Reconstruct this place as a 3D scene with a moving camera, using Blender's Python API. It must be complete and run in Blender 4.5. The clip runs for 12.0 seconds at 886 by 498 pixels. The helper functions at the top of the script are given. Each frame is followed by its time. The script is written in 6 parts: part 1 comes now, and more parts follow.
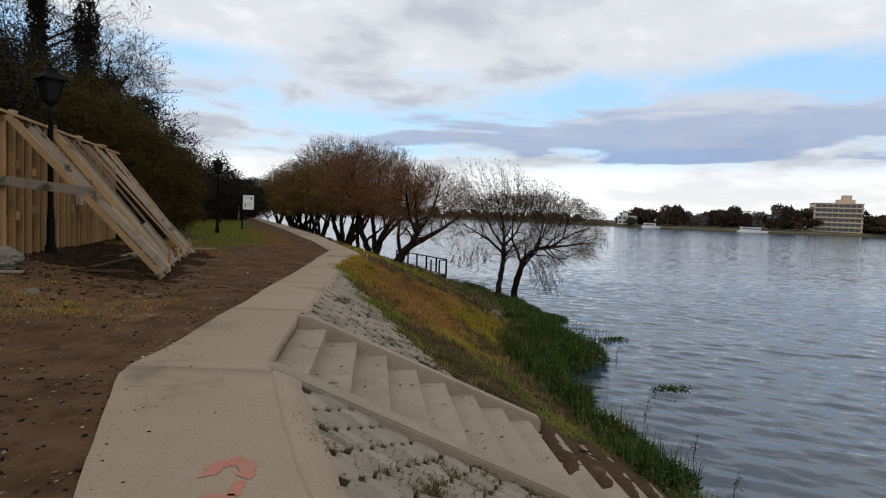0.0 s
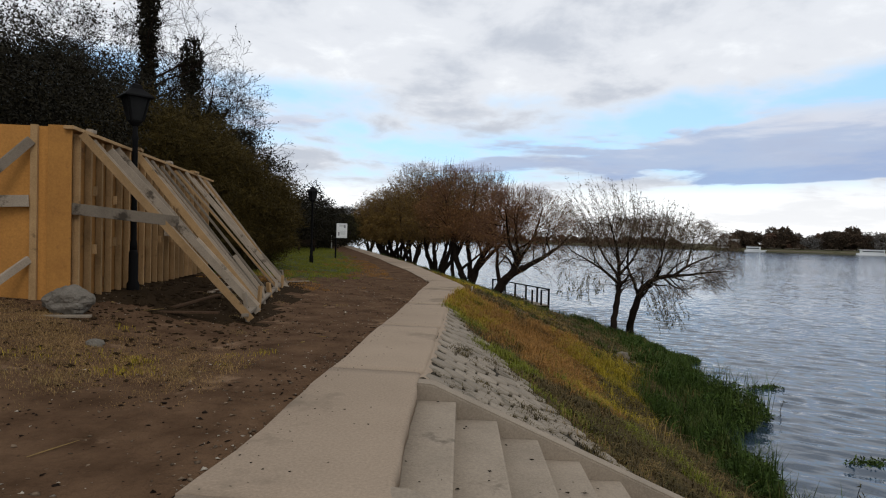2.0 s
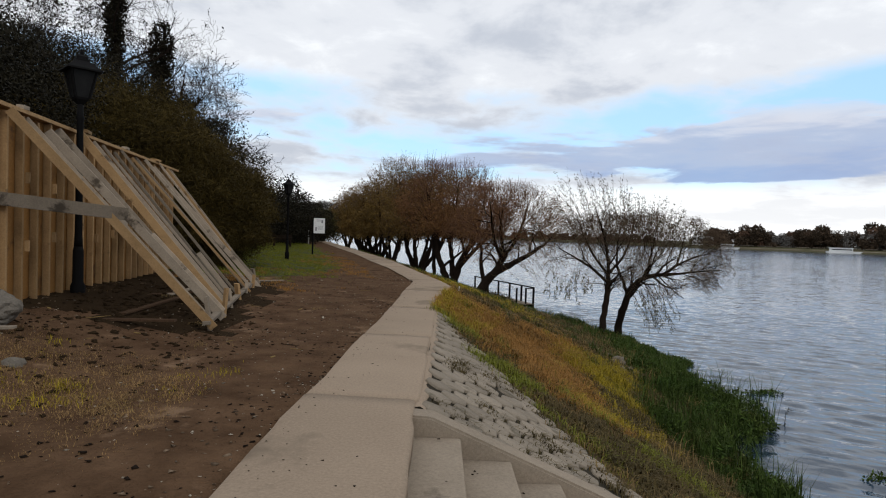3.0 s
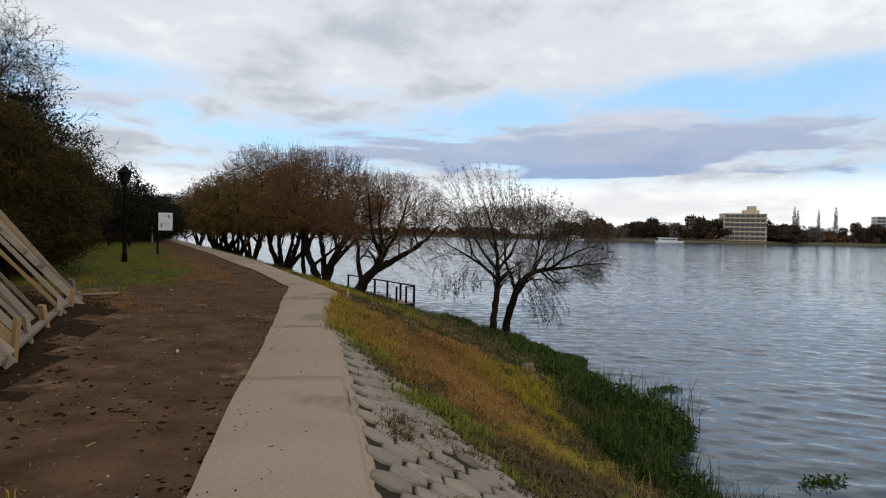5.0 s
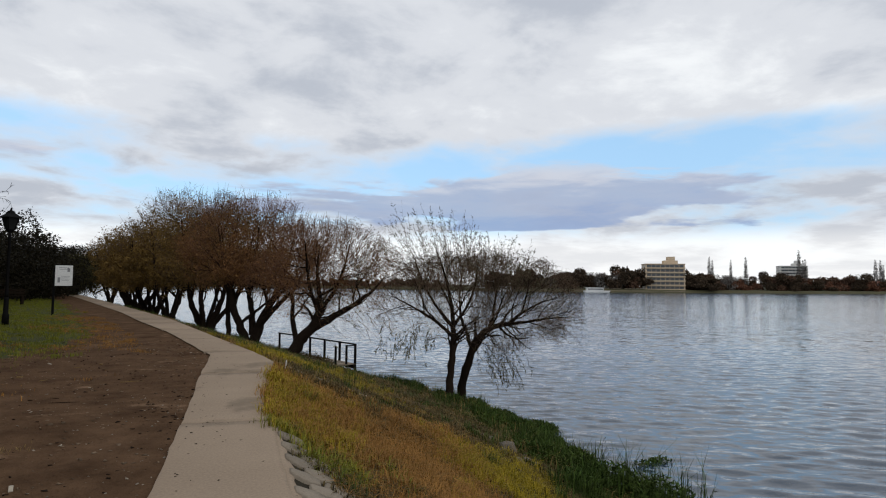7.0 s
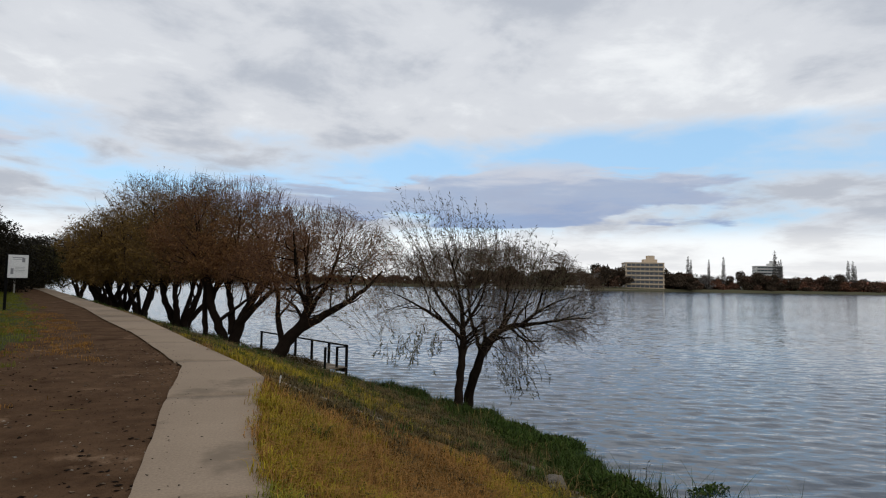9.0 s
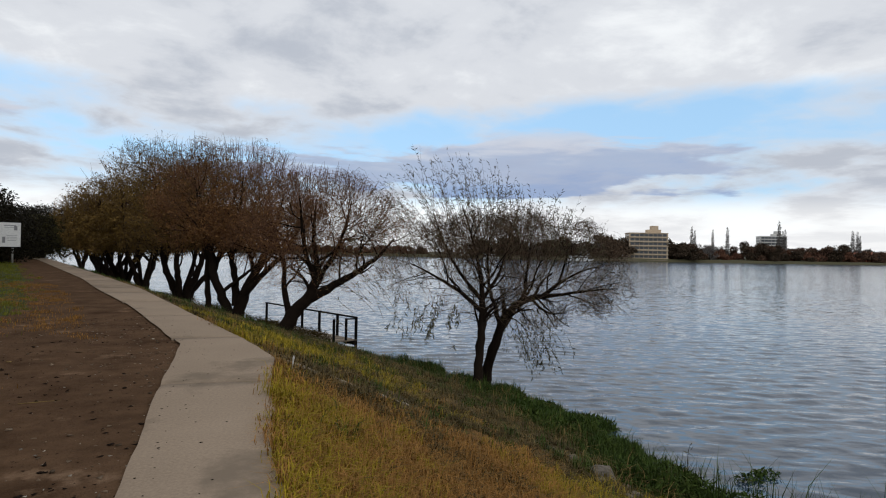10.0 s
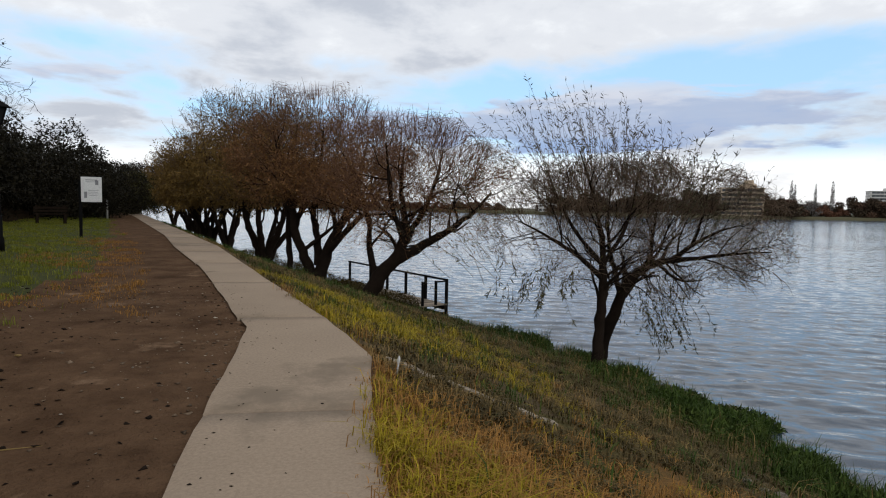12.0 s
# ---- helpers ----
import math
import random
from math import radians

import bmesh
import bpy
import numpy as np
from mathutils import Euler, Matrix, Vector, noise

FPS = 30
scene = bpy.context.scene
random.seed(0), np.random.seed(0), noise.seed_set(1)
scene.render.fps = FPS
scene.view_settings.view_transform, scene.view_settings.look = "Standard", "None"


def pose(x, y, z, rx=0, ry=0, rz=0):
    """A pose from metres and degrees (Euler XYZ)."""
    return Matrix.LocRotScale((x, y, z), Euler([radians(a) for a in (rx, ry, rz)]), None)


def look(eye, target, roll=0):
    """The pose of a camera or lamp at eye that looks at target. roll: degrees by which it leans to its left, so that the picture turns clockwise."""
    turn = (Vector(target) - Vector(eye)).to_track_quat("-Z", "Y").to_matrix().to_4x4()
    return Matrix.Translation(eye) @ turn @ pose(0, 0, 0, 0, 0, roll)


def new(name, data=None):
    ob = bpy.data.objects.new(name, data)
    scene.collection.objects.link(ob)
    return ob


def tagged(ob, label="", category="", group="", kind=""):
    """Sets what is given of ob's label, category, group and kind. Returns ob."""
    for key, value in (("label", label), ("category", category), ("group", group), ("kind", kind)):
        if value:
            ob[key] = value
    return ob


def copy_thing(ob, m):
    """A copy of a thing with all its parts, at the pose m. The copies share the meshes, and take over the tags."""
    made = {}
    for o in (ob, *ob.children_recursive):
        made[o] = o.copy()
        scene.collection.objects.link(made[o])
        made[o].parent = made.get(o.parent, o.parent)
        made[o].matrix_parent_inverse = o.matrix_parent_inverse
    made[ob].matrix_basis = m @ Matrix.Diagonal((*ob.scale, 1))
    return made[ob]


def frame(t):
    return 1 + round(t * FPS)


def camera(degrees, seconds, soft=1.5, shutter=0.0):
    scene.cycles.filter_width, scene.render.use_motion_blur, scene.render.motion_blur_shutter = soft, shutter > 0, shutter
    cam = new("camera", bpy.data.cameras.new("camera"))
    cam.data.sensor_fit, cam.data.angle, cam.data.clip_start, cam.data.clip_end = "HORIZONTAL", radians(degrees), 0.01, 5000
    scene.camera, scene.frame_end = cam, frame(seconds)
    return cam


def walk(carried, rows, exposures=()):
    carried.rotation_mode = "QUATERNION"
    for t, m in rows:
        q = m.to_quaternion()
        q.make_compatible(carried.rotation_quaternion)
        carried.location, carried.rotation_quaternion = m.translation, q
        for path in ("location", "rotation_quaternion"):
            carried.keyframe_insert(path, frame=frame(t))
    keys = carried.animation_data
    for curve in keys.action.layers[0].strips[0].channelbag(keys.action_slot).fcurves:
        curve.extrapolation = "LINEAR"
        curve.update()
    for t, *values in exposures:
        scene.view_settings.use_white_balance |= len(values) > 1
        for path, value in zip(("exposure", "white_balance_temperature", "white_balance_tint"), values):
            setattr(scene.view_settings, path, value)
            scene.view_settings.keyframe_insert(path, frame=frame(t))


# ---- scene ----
cam = camera(74.0, 12.0, soft=1.1)
METRES, EYE, TILT, LEAN, TURN = 14.5, 1.41, -3.4, -2.2, 0.0
ROWS = [
    (0.0, 0.0, 0.0, 0.0, 0.0, 0.0, -0.0),
    (0.5, -0.013, 0.0383, 0.0042, 0.66, -0.21, 0.0),
    (1.0, -0.0296, 0.0747, 0.0068, 1.74, 0.73, 0.02),
    (1.5, -0.0468, 0.1114, 0.0094, 5.24, 1.83, 0.07),
    (2.0, -0.0574, 0.1454, 0.0111, 8.34, 2.56, 0.22),
    (2.5, -0.0677, 0.182, 0.0145, 8.1, 2.54, 0.15),
    (4.5, -0.1264, 0.3328, 0.0261, -4.91, 0.13, 0.72),
    (5.0, -0.1358, 0.375, 0.0291, -7.18, 1.43, 1.46),
    (5.5, -0.1437, 0.4161, 0.0318, -9.2, 2.75, 1.59),
    (6.0, -0.1465, 0.4575, 0.0344, -11.26, 3.46, 1.99),
    (6.5, -0.1517, 0.4963, 0.0371, -12.61, 4.6, 2.11),
    (7.0, -0.155, 0.5371, 0.0394, -13.8, 6.26, 2.39),
    (9.0, -0.1735, 0.7068, 0.0477, -15.78, 5.86, 1.93),
    (9.5, -0.1767, 0.7513, 0.0496, -15.74, 5.08, 1.92),
    (10.0, -0.1799, 0.7948, 0.049, -15.55, 2.99, 1.93),
    (10.5, -0.1804, 0.8388, 0.0503, -14.72, 0.56, 1.92),
    (11.0, -0.1815, 0.882, 0.0512, -12.37, -1.07, 1.91),
    (11.5, -0.1849, 0.9259, 0.0536, -10.78, -1.97, 1.67),
    (12.0, -0.1902, 0.9701, 0.0565, -8.13, -1.03, 1.58),
]
walk(cam, [(t, pose(0, 0, EYE, TILT, LEAN, TURN) @ pose(METRES * x, METRES * y, METRES * z, 90 + pitch, roll, yaw)) for t, x, y, z, yaw, pitch, roll in ROWS], exposures=[(0.0, 0.24), (1.0, 0.25), (2.5, 0.36), (4.5, 0.24), (7.0, 0.16), (9.3, 0.10), (10.5, 0.2), (12.0, 0.3)])


# ---- world and light ----
SUN_EL, SUN_AZ = 38.0, 150.0   # degrees above the horizon; compass turn from +y towards +x
world = bpy.data.worlds.new("sky")
scene.world = world
world.use_nodes = True


def build_sky():
    nt = world.node_tree
    n, l = nt.nodes, nt.links
    n.clear()
    out, bg = n.new("ShaderNodeOutputWorld"), n.new("ShaderNodeBackground")
    tc, sep = n.new("ShaderNodeTexCoord"), n.new("ShaderNodeSeparateXYZ")
    l.new(tc.outputs["Generated"], sep.inputs[0])

    def math_node(op, a, b=None, clamp=False):
        m = n.new("ShaderNodeMath")
        m.operation, m.use_clamp = op, clamp
        for i, v in enumerate((a, b)):
            if v is None:
                continue
            if isinstance(v, (int, float)):
                m.inputs[i].default_value = v
            else:
                l.new(v, m.inputs[i])
        return m.outputs[0]

    def ramp(src, stops, smooth=True):
        r = n.new("ShaderNodeValToRGB")
        r.color_ramp.interpolation = "EASE" if smooth else "LINEAR"
        els = r.color_ramp.elements
        while len(els) < len(stops):
            els.new(0.5)
        for e, (p, c) in zip(els, stops):
            e.position = p
            e.color = (c, c, c, 1) if isinstance(c, (int, float)) else (*c, 1)
        l.new(src, r.inputs[0])
        return r.outputs[0]

    def noise_at(vec, scale, detail, rough, dist=0.0):
        t = n.new("ShaderNodeTexNoise")
        t.inputs["Scale"].default_value, t.inputs["Detail"].default_value = scale, detail
        t.inputs["Roughness"].default_value, t.inputs["Distortion"].default_value = rough, dist
        l.new(vec, t.inputs["Vector"])
        return t.outputs[0]

    def mix(f, a, b, mode="MIX"):
        m = n.new("ShaderNodeMix")
        m.data_type, m.blend_type = "RGBA", mode
        for i, v in ((0, f), (6, a), (7, b)):
            if isinstance(v, (int, float)):
                m.inputs[i].default_value = v
            elif isinstance(v, tuple):
                m.inputs[i].default_value = (*v, 1)
            else:
                l.new(v, m.inputs[i])
        return m.outputs[2]

    sky = n.new("ShaderNodeTexSky")
    sky.sky_type, sky.sun_disc = "NISHITA", False
    sky.sun_elevation, sky.sun_rotation = radians(SUN_EL), radians(SUN_AZ)
    sky.dust_density, sky.ozone_density = 1.5, 1.5
    # the cloud deck as a flat layer seen in perspective
    up = math_node("ADD", math_node("MAXIMUM", sep.outputs[2], 0.0), 0.17)
    comb = n.new("ShaderNodeCombineXYZ")
    l.new(math_node("DIVIDE", sep.outputs[0], up), comb.inputs[0])
    l.new(math_node("DIVIDE", sep.outputs[1], up), comb.inputs[1])
    deck = comb.outputs[0]
    big = noise_at(deck, 0.75, 5, 0.52, 0.3)
    fine = noise_at(deck, 2.4, 7, 0.6, 0.2)
    form = math_node("ADD", math_node("MULTIPLY", big, 0.75), math_node("MULTIPLY", fine, 0.25))
    cover = ramp(sep.outputs[2], [(0.0, 0.08), (0.06, 0.04), (0.10, 0.04), (0.17, 0.045), (0.22, 0.08), (0.28, 0.22), (0.36, 0.32)])
    dens = ramp(math_node("ADD", form, cover), [(0.47, 0.0), (0.62, 1.0)])
    shade = ramp(math_node("ADD", math_node("MULTIPLY", fine, 0.45), math_node("MULTIPLY", big, 0.55)),
                 [(0.36, (0.82, 0.845, 0.87)), (0.48, (0.64, 0.665, 0.71)), (0.60, (0.45, 0.485, 0.55))])
    # thin bright air low over the horizon, a long grey bank above it
    haze = ramp(sep.outputs[2], [(0.0, 1.0), (0.06, 0.85), (0.105, 0.0)])
    blue = mix(0.55, mix(1.0, sky.outputs[0], (0.12, 0.12, 0.12), "MULTIPLY"), (0.46, 0.78, 1.12))
    lit = mix(math_node("MULTIPLY", haze, 0.75), blue, (1.05, 1.04, 1.02))
    stretch = n.new("ShaderNodeMapping")
    stretch.inputs["Scale"].default_value = (1.6, 1.6, 9.0)
    l.new(tc.outputs["Generated"], stretch.inputs[0])
    bank_form = noise_at(stretch.outputs[0], 1.5, 6, 0.55, 0.25)
    bank_high = ramp(sep.outputs[2], [(0.078, 0.0), (0.10, 0.25), (0.15, 0.27), (0.205, 0.0)])
    turn = math_node("ARCTAN2", sep.outputs[0], sep.outputs[1])
    wide = ramp(math_node("ADD", math_node("MULTIPLY", turn, 0.5), 0.5), [(0.50, 0.15), (0.60, 0.45), (0.68, 1.0), (0.86, 1.0), (0.93, 0.4)])
    bank = ramp(math_node("ADD", bank_form, math_node("MULTIPLY", bank_high, wide)), [(0.60, 0.0), (0.66, 1.0)])
    col = mix(dens, lit, shade)
    col = mix(math_node("MULTIPLY", haze, 0.6), col, (0.98, 0.97, 0.95))
    low = ramp(sep.outputs[2], [(0.06, 0.0), (0.085, 1.0), (0.18, 1.0), (0.225, 0.0)])
    bank = math_node("MULTIPLY", bank, low)
    # blue-grey underside, paler towards the top
    streak = math_node("MULTIPLY", math_node("SUBTRACT", noise_at(stretch.outputs[0], 4.0, 6, 0.6, 0.3), 0.5), 0.16)
    bank_tone = ramp(math_node("ADD", sep.outputs[2], streak), [(0.09, (0.27, 0.36, 0.56)), (0.145, (0.36, 0.42, 0.56)), (0.20, (0.56, 0.58, 0.65))])
    col = mix(math_node("MULTIPLY", bank, 0.9), col, bank_tone)
    l.new(col, bg.inputs[0])
    bg.inputs[1].default_value = 1.0
    l.new(bg.outputs[0], out.inputs[0])


build_sky()
sun = new("sun", bpy.data.lights.new("sun", "SUN"))
sun.data.energy, sun.data.angle, sun.data.color = 0.5, radians(20), (1.0, 0.95, 0.88)
_az, _el = radians(SUN_AZ), radians(SUN_EL)
sun.matrix_world = look((0, 0, 30), (-30 * math.sin(_az) * math.cos(_el), -30 * math.cos(_az) * math.cos(_el), 30 - 30 * math.sin(_el)))


# ---- materials ----
def mat(name, c1, c2=None, rough=0.85, scale=3.0, fine=40.0, bump=0.3, metal=0.0, c3=None, spot=0.62, island=0.0, rand=0.0, spec=0.12, depth=0.01):
    """c1 to c2: broad variation, with fine grain; c3: stains with an edge of their own; island, rand: variation from piece to piece."""
    m = bpy.data.materials.new(name)
    m.use_nodes = True
    nt = m.node_tree
    n, l = nt.nodes, nt.links
    b = n["Principled BSDF"]
    b.inputs["Roughness"].default_value, b.inputs["Metallic"].default_value = rough, metal
    b.inputs["Specular IOR Level"].default_value = spec
    geo = n.new("ShaderNodeNewGeometry")

    def nz(s, d=6, r=0.6):
        t = n.new("ShaderNodeTexNoise")
        t.inputs["Scale"].default_value, t.inputs["Detail"].default_value, t.inputs["Roughness"].default_value = s, d, r
        l.new(geo.outputs["Position"], t.inputs["Vector"])
        return t

    def ramp(src, lo, hi):
        r = n.new("ShaderNodeMapRange")
        r.inputs[1].default_value, r.inputs[2].default_value = lo, hi
        l.new(src, r.inputs[0])
        return r.outputs[0]

    def mix(f, a, bb, mode="MIX"):
        x = n.new("ShaderNodeMix")
        x.data_type, x.blend_type = "RGBA", mode
        for i, v in ((0, f), (6, a), (7, bb)):
            if isinstance(v, float):
                x.inputs[i].default_value = v
            elif isinstance(v, tuple):
                x.inputs[i].default_value = (*v, 1)
            else:
                l.new(v, x.inputs[i])
        return x.outputs[2]
    c2 = c2 or tuple(v * 0.7 for v in c1)
    broad, grain = nz(scale), nz(fine, 4, 0.7)
    col = mix(ramp(broad.outputs[0], 0.3, 0.7), c1, c2)
    col = mix(0.45, col, mix(ramp(grain.outputs[0], 0.25, 0.75), tuple(v * 0.6 for v in c1), tuple(min(1.0, v * 1.35) for v in c1)))
    if c3:
        col = mix(ramp(nz(scale * 0.6, 8, 0.65).outputs[0], spot, spot + 0.08), col, c3)
    for amount, src in ((island, "island"), (rand, "object")):
        if amount:
            v = geo.outputs["Random Per Island"] if src == "island" else n.new("ShaderNodeObjectInfo").outputs["Random"]
            r = n.new("ShaderNodeMapRange")
            r.inputs[3].default_value, r.inputs[4].default_value = 1 - amount, 1 + amount
            l.new(v, r.inputs[0])
            g = n.new("ShaderNodeVectorMath")
            g.operation = "SCALE"
            l.new(col, g.inputs[0])
            l.new(r.outputs[0], g.inputs[3])
            col = g.outputs[0]
    l.new(col, b.inputs["Base Color"])
    if bump:
        bp = n.new("ShaderNodeBump")
        bp.inputs["Strength"].default_value, bp.inputs["Distance"].default_value = bump, depth
        l.new(grain.outputs[0], bp.inputs["Height"])
        l.new(bp.outputs[0], b.inputs["Normal"])
    return m


M = {
    "soil": mat("packed_soil", (0.061, 0.034, 0.0188), (0.198, 0.118, 0.068), 0.95, 1.9, 16, 1.0, c3=(0.208, 0.132, 0.081), spot=0.6, spec=0.02, depth=0.05),
    "lawn": mat("lawn_soil", (0.042, 0.05, 0.014), (0.07, 0.062, 0.02), 0.95, 0.9, 40, 0.8, depth=0.03),
    "bank": mat("bank_soil", (0.095, 0.064, 0.032), (0.055, 0.042, 0.02), 0.95, 1.1, 40, 0.9, depth=0.03),
    "thatch": mat("matted_dry_grass", (0.17, 0.09, 0.028), (0.10, 0.06, 0.02), 0.95, 1.4, 60, 0.9, c3=(0.08, 0.065, 0.02), spot=0.55, depth=0.03),
    "silt": mat("brown_silt", (0.085, 0.05, 0.03), (0.045, 0.03, 0.018), 0.95, 4.0, 22, 1.0, c3=(0.14, 0.095, 0.055), spot=0.6, spec=0.05, depth=0.04),
    "mud": mat("wet_mud", (0.05, 0.045, 0.033), (0.07, 0.06, 0.045), 0.55, 2, 30, 0.6),
    "hill": mat("hill_litter_and_shaded_soil", (0.026, 0.017, 0.010), (0.046, 0.030, 0.016), 0.97, 1.0, 30, 0.8, spec=0.01, depth=0.04),
    "concrete": mat("walkway_concrete", (0.318, 0.244, 0.176), (0.246, 0.187, 0.134), 0.92, 0.9, 45, 0.2, c3=(0.20, 0.155, 0.112), spot=0.56, rand=0.05, spec=0.05),
    "step": mat("step_concrete", (0.30, 0.243, 0.182), (0.20, 0.162, 0.12), 0.92, 2.2, 40, 0.5, c3=(0.125, 0.10, 0.075), spot=0.6, rand=0.07),
    "stone": mat("pale_block_concrete", (0.265, 0.22, 0.168), (0.175, 0.145, 0.108), 0.9, 3.5, 60, 0.6, c3=(0.13, 0.11, 0.08), spot=0.58, rand=0.14),
    "stones": mat("pale_blocks_concrete", (0.265, 0.22, 0.168), (0.175, 0.145, 0.108), 0.9, 3.5, 60, 0.6, c3=(0.13, 0.11, 0.08), spot=0.58, island=0.14),
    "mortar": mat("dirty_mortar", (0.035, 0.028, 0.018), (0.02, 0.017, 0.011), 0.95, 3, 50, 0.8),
    "ply": mat("plywood", (0.43, 0.20, 0.050), (0.29, 0.13, 0.036), 0.75, 2.6, 30, 0.25, c3=(0.17, 0.085, 0.034), spot=0.6, rand=0.16),
    # the same plywood, colour darkened for the shade between the studs
    "shaded_ply": mat("shaded_plywood", (0.24, 0.115, 0.034), (0.16, 0.075, 0.024), 0.75, 2.6, 30, 0.25, c3=(0.10, 0.05, 0.022), spot=0.58, rand=0.2),
    "timber": mat("raw_timber", (0.32, 0.20, 0.095), (0.20, 0.12, 0.055), 0.8, 5.0, 50, 0.3, c3=(0.11, 0.066, 0.034), spot=0.6, rand=0.3),
    "grey_timber": mat("weathered_timber", (0.29, 0.235, 0.175), (0.17, 0.135, 0.10), 0.85, 5.0, 60, 0.4, c3=(0.075, 0.058, 0.042), spot=0.58, rand=0.45),
    "iron": mat("black_painted_iron", (0.004, 0.004, 0.004), (0.007, 0.006, 0.006), 0.75, 6, 60, 0.15, spec=0.08),
    "bark": mat("dark_bark", (0.016, 0.011, 0.008), (0.03, 0.021, 0.015), 0.95, 5, 35, 0.9, spec=0.03, depth=0.03),
    "twig": mat("brown_twigs", (0.10, 0.068, 0.045), (0.13, 0.082, 0.048), 0.9, 3, 30, 0.0, island=0.3),
    "red_twig": mat("reddish_twigs", (0.15, 0.075, 0.042), (0.12, 0.068, 0.04), 0.9, 1.2, 30, 0.0, island=0.3),
    "pale_twig": mat("pale_twigs", (0.15, 0.125, 0.095), (0.11, 0.09, 0.07), 0.9, 3, 30, 0.0, island=0.3),
    "willow_leaf": mat("olive_willow_leaves", (0.165, 0.098, 0.026), (0.11, 0.07, 0.02), 0.8, 1.5, 20, 0.0, island=0.4),
    "rust_leaf": mat("rust_brown_leaves", (0.20, 0.098, 0.036), (0.14, 0.072, 0.028), 0.8, 0.9, 20, 0.0, island=0.4),
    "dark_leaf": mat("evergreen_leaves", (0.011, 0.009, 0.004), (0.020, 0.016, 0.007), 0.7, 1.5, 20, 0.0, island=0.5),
    "olive_leaf": mat("olive_brown_leaves", (0.052, 0.044, 0.011), (0.036, 0.032, 0.009), 0.8, 1.2, 20, 0.0, island=0.45),
    "shrub_leaf": mat("olive_shrub_twigs", (0.054, 0.037, 0.008), (0.032, 0.023, 0.006), 0.85, 0.9, 20, 0.0, island=0.5),
    "grey_leaf": mat("grey_green_leaves", (0.10, 0.088, 0.05), (0.075, 0.064, 0.034), 0.8, 1.2, 20, 0.0, island=0.4),
    "dry": mat("dry_orange_grass", (0.33, 0.165, 0.044), (0.17, 0.088, 0.026), 0.9, 0.9, 20, 0.0, island=0.4),
    "yellow": mat("yellow_green_grass", (0.34, 0.25, 0.018), (0.17, 0.14, 0.018), 0.9, 0.8, 20, 0.0, island=0.35),
    "straw": mat("straw_grass", (0.24, 0.16, 0.062), (0.12, 0.08, 0.03), 0.85, 0.8, 20, 0.0, island=0.3),
    "tan": mat("tan_dead_grass", (0.30, 0.185, 0.078), (0.17, 0.105, 0.042), 0.9, 1.6, 20, 0.0, island=0.3),
    "green": mat("green_weeds", (0.030, 0.058, 0.010), (0.075, 0.090, 0.018), 0.8, 1.3, 20, 0.0, c3=(0.105, 0.085, 0.032), spot=0.6, island=0.5),
    "lawn_blade": mat("lawn_grass", (0.135, 0.155, 0.018), (0.21, 0.185, 0.028), 0.8, 0.7, 20, 0.0, island=0.35),
    "weed": mat("olive_brown_weeds", (0.07, 0.055, 0.021), (0.105, 0.07, 0.03), 0.85, 1.2, 20, 0.0, island=0.45),
    "chip": mat("pale_chips", (0.32, 0.28, 0.22), (0.22, 0.18, 0.14), 0.9, 4, 30, 0.2, island=0.5),
    "pebble": mat("brown_pebbles", (0.17, 0.122, 0.082), (0.10, 0.07, 0.045), 0.95, 4, 30, 0.2, island=0.5, spec=0.03),
    "rock": mat("grey_boulder", (0.185, 0.16, 0.13), (0.10, 0.088, 0.072), 0.95, 6, 40, 0.9, spec=0.04, depth=0.02),
    "white": mat("white_paint", (0.72, 0.72, 0.70), (0.6, 0.6, 0.58), 0.6, 3, 30, 0.1),
    "print": mat("faded_print", (0.22, 0.22, 0.23), (0.3, 0.3, 0.3), 0.7, 8, 30, 0.0),
    # brown crowns, lightened in colour for the haze over the distance
    "far_brown": mat("far_hazy_brown_crowns", (0.115, 0.066, 0.042), (0.085, 0.052, 0.036), 0.9, 0.06, 1, 0.0, island=0.4),
    "far_dark": mat("far_dark_crowns", (0.052, 0.037, 0.023), (0.085, 0.055, 0.036), 0.9, 0.06, 1, 0.0, island=0.4),
    "far_rust": mat("far_rust_crowns", (0.15, 0.07, 0.042), (0.11, 0.058, 0.038), 0.9, 0.06, 1, 0.0, island=0.4),
    "far_grey": mat("far_grey_twigs", (0.16, 0.145, 0.13), (0.12, 0.11, 0.10), 0.9, 0.06, 1, 0.0, island=0.3),
    "far_ground": mat("far_bank_grass", (0.085, 0.075, 0.04), (0.06, 0.06, 0.03), 0.95, 0.05, 1, 0.0),
    "cream": mat("cream_render", (0.58, 0.455, 0.32), (0.50, 0.39, 0.275), 0.85, 0.2, 3, 0.0),
    "pale_wall": mat("pale_render", (0.62, 0.60, 0.56), (0.55, 0.53, 0.5), 0.85, 0.2, 3, 0.0),
    "window_dark": mat("dark_glazing", (0.05, 0.055, 0.06), (0.08, 0.08, 0.085), 0.25, 0.4, 3, 0.0, spec=0.5),
    "red_roof": mat("red_tile_roof", (0.34, 0.12, 0.07), (0.27, 0.10, 0.06), 0.85, 0.3, 3, 0.1),
    "red_paint": mat("faded_red_paint", (0.40, 0.15, 0.10), (0.30, 0.19, 0.15), 0.9, 5, 60, 0.3),
    "lamp_glass": mat("dusty_lamp_glass", (0.008, 0.008, 0.008), (0.018, 0.018, 0.017), 0.5, 8, 30, 0.0, spec=0.12),
}


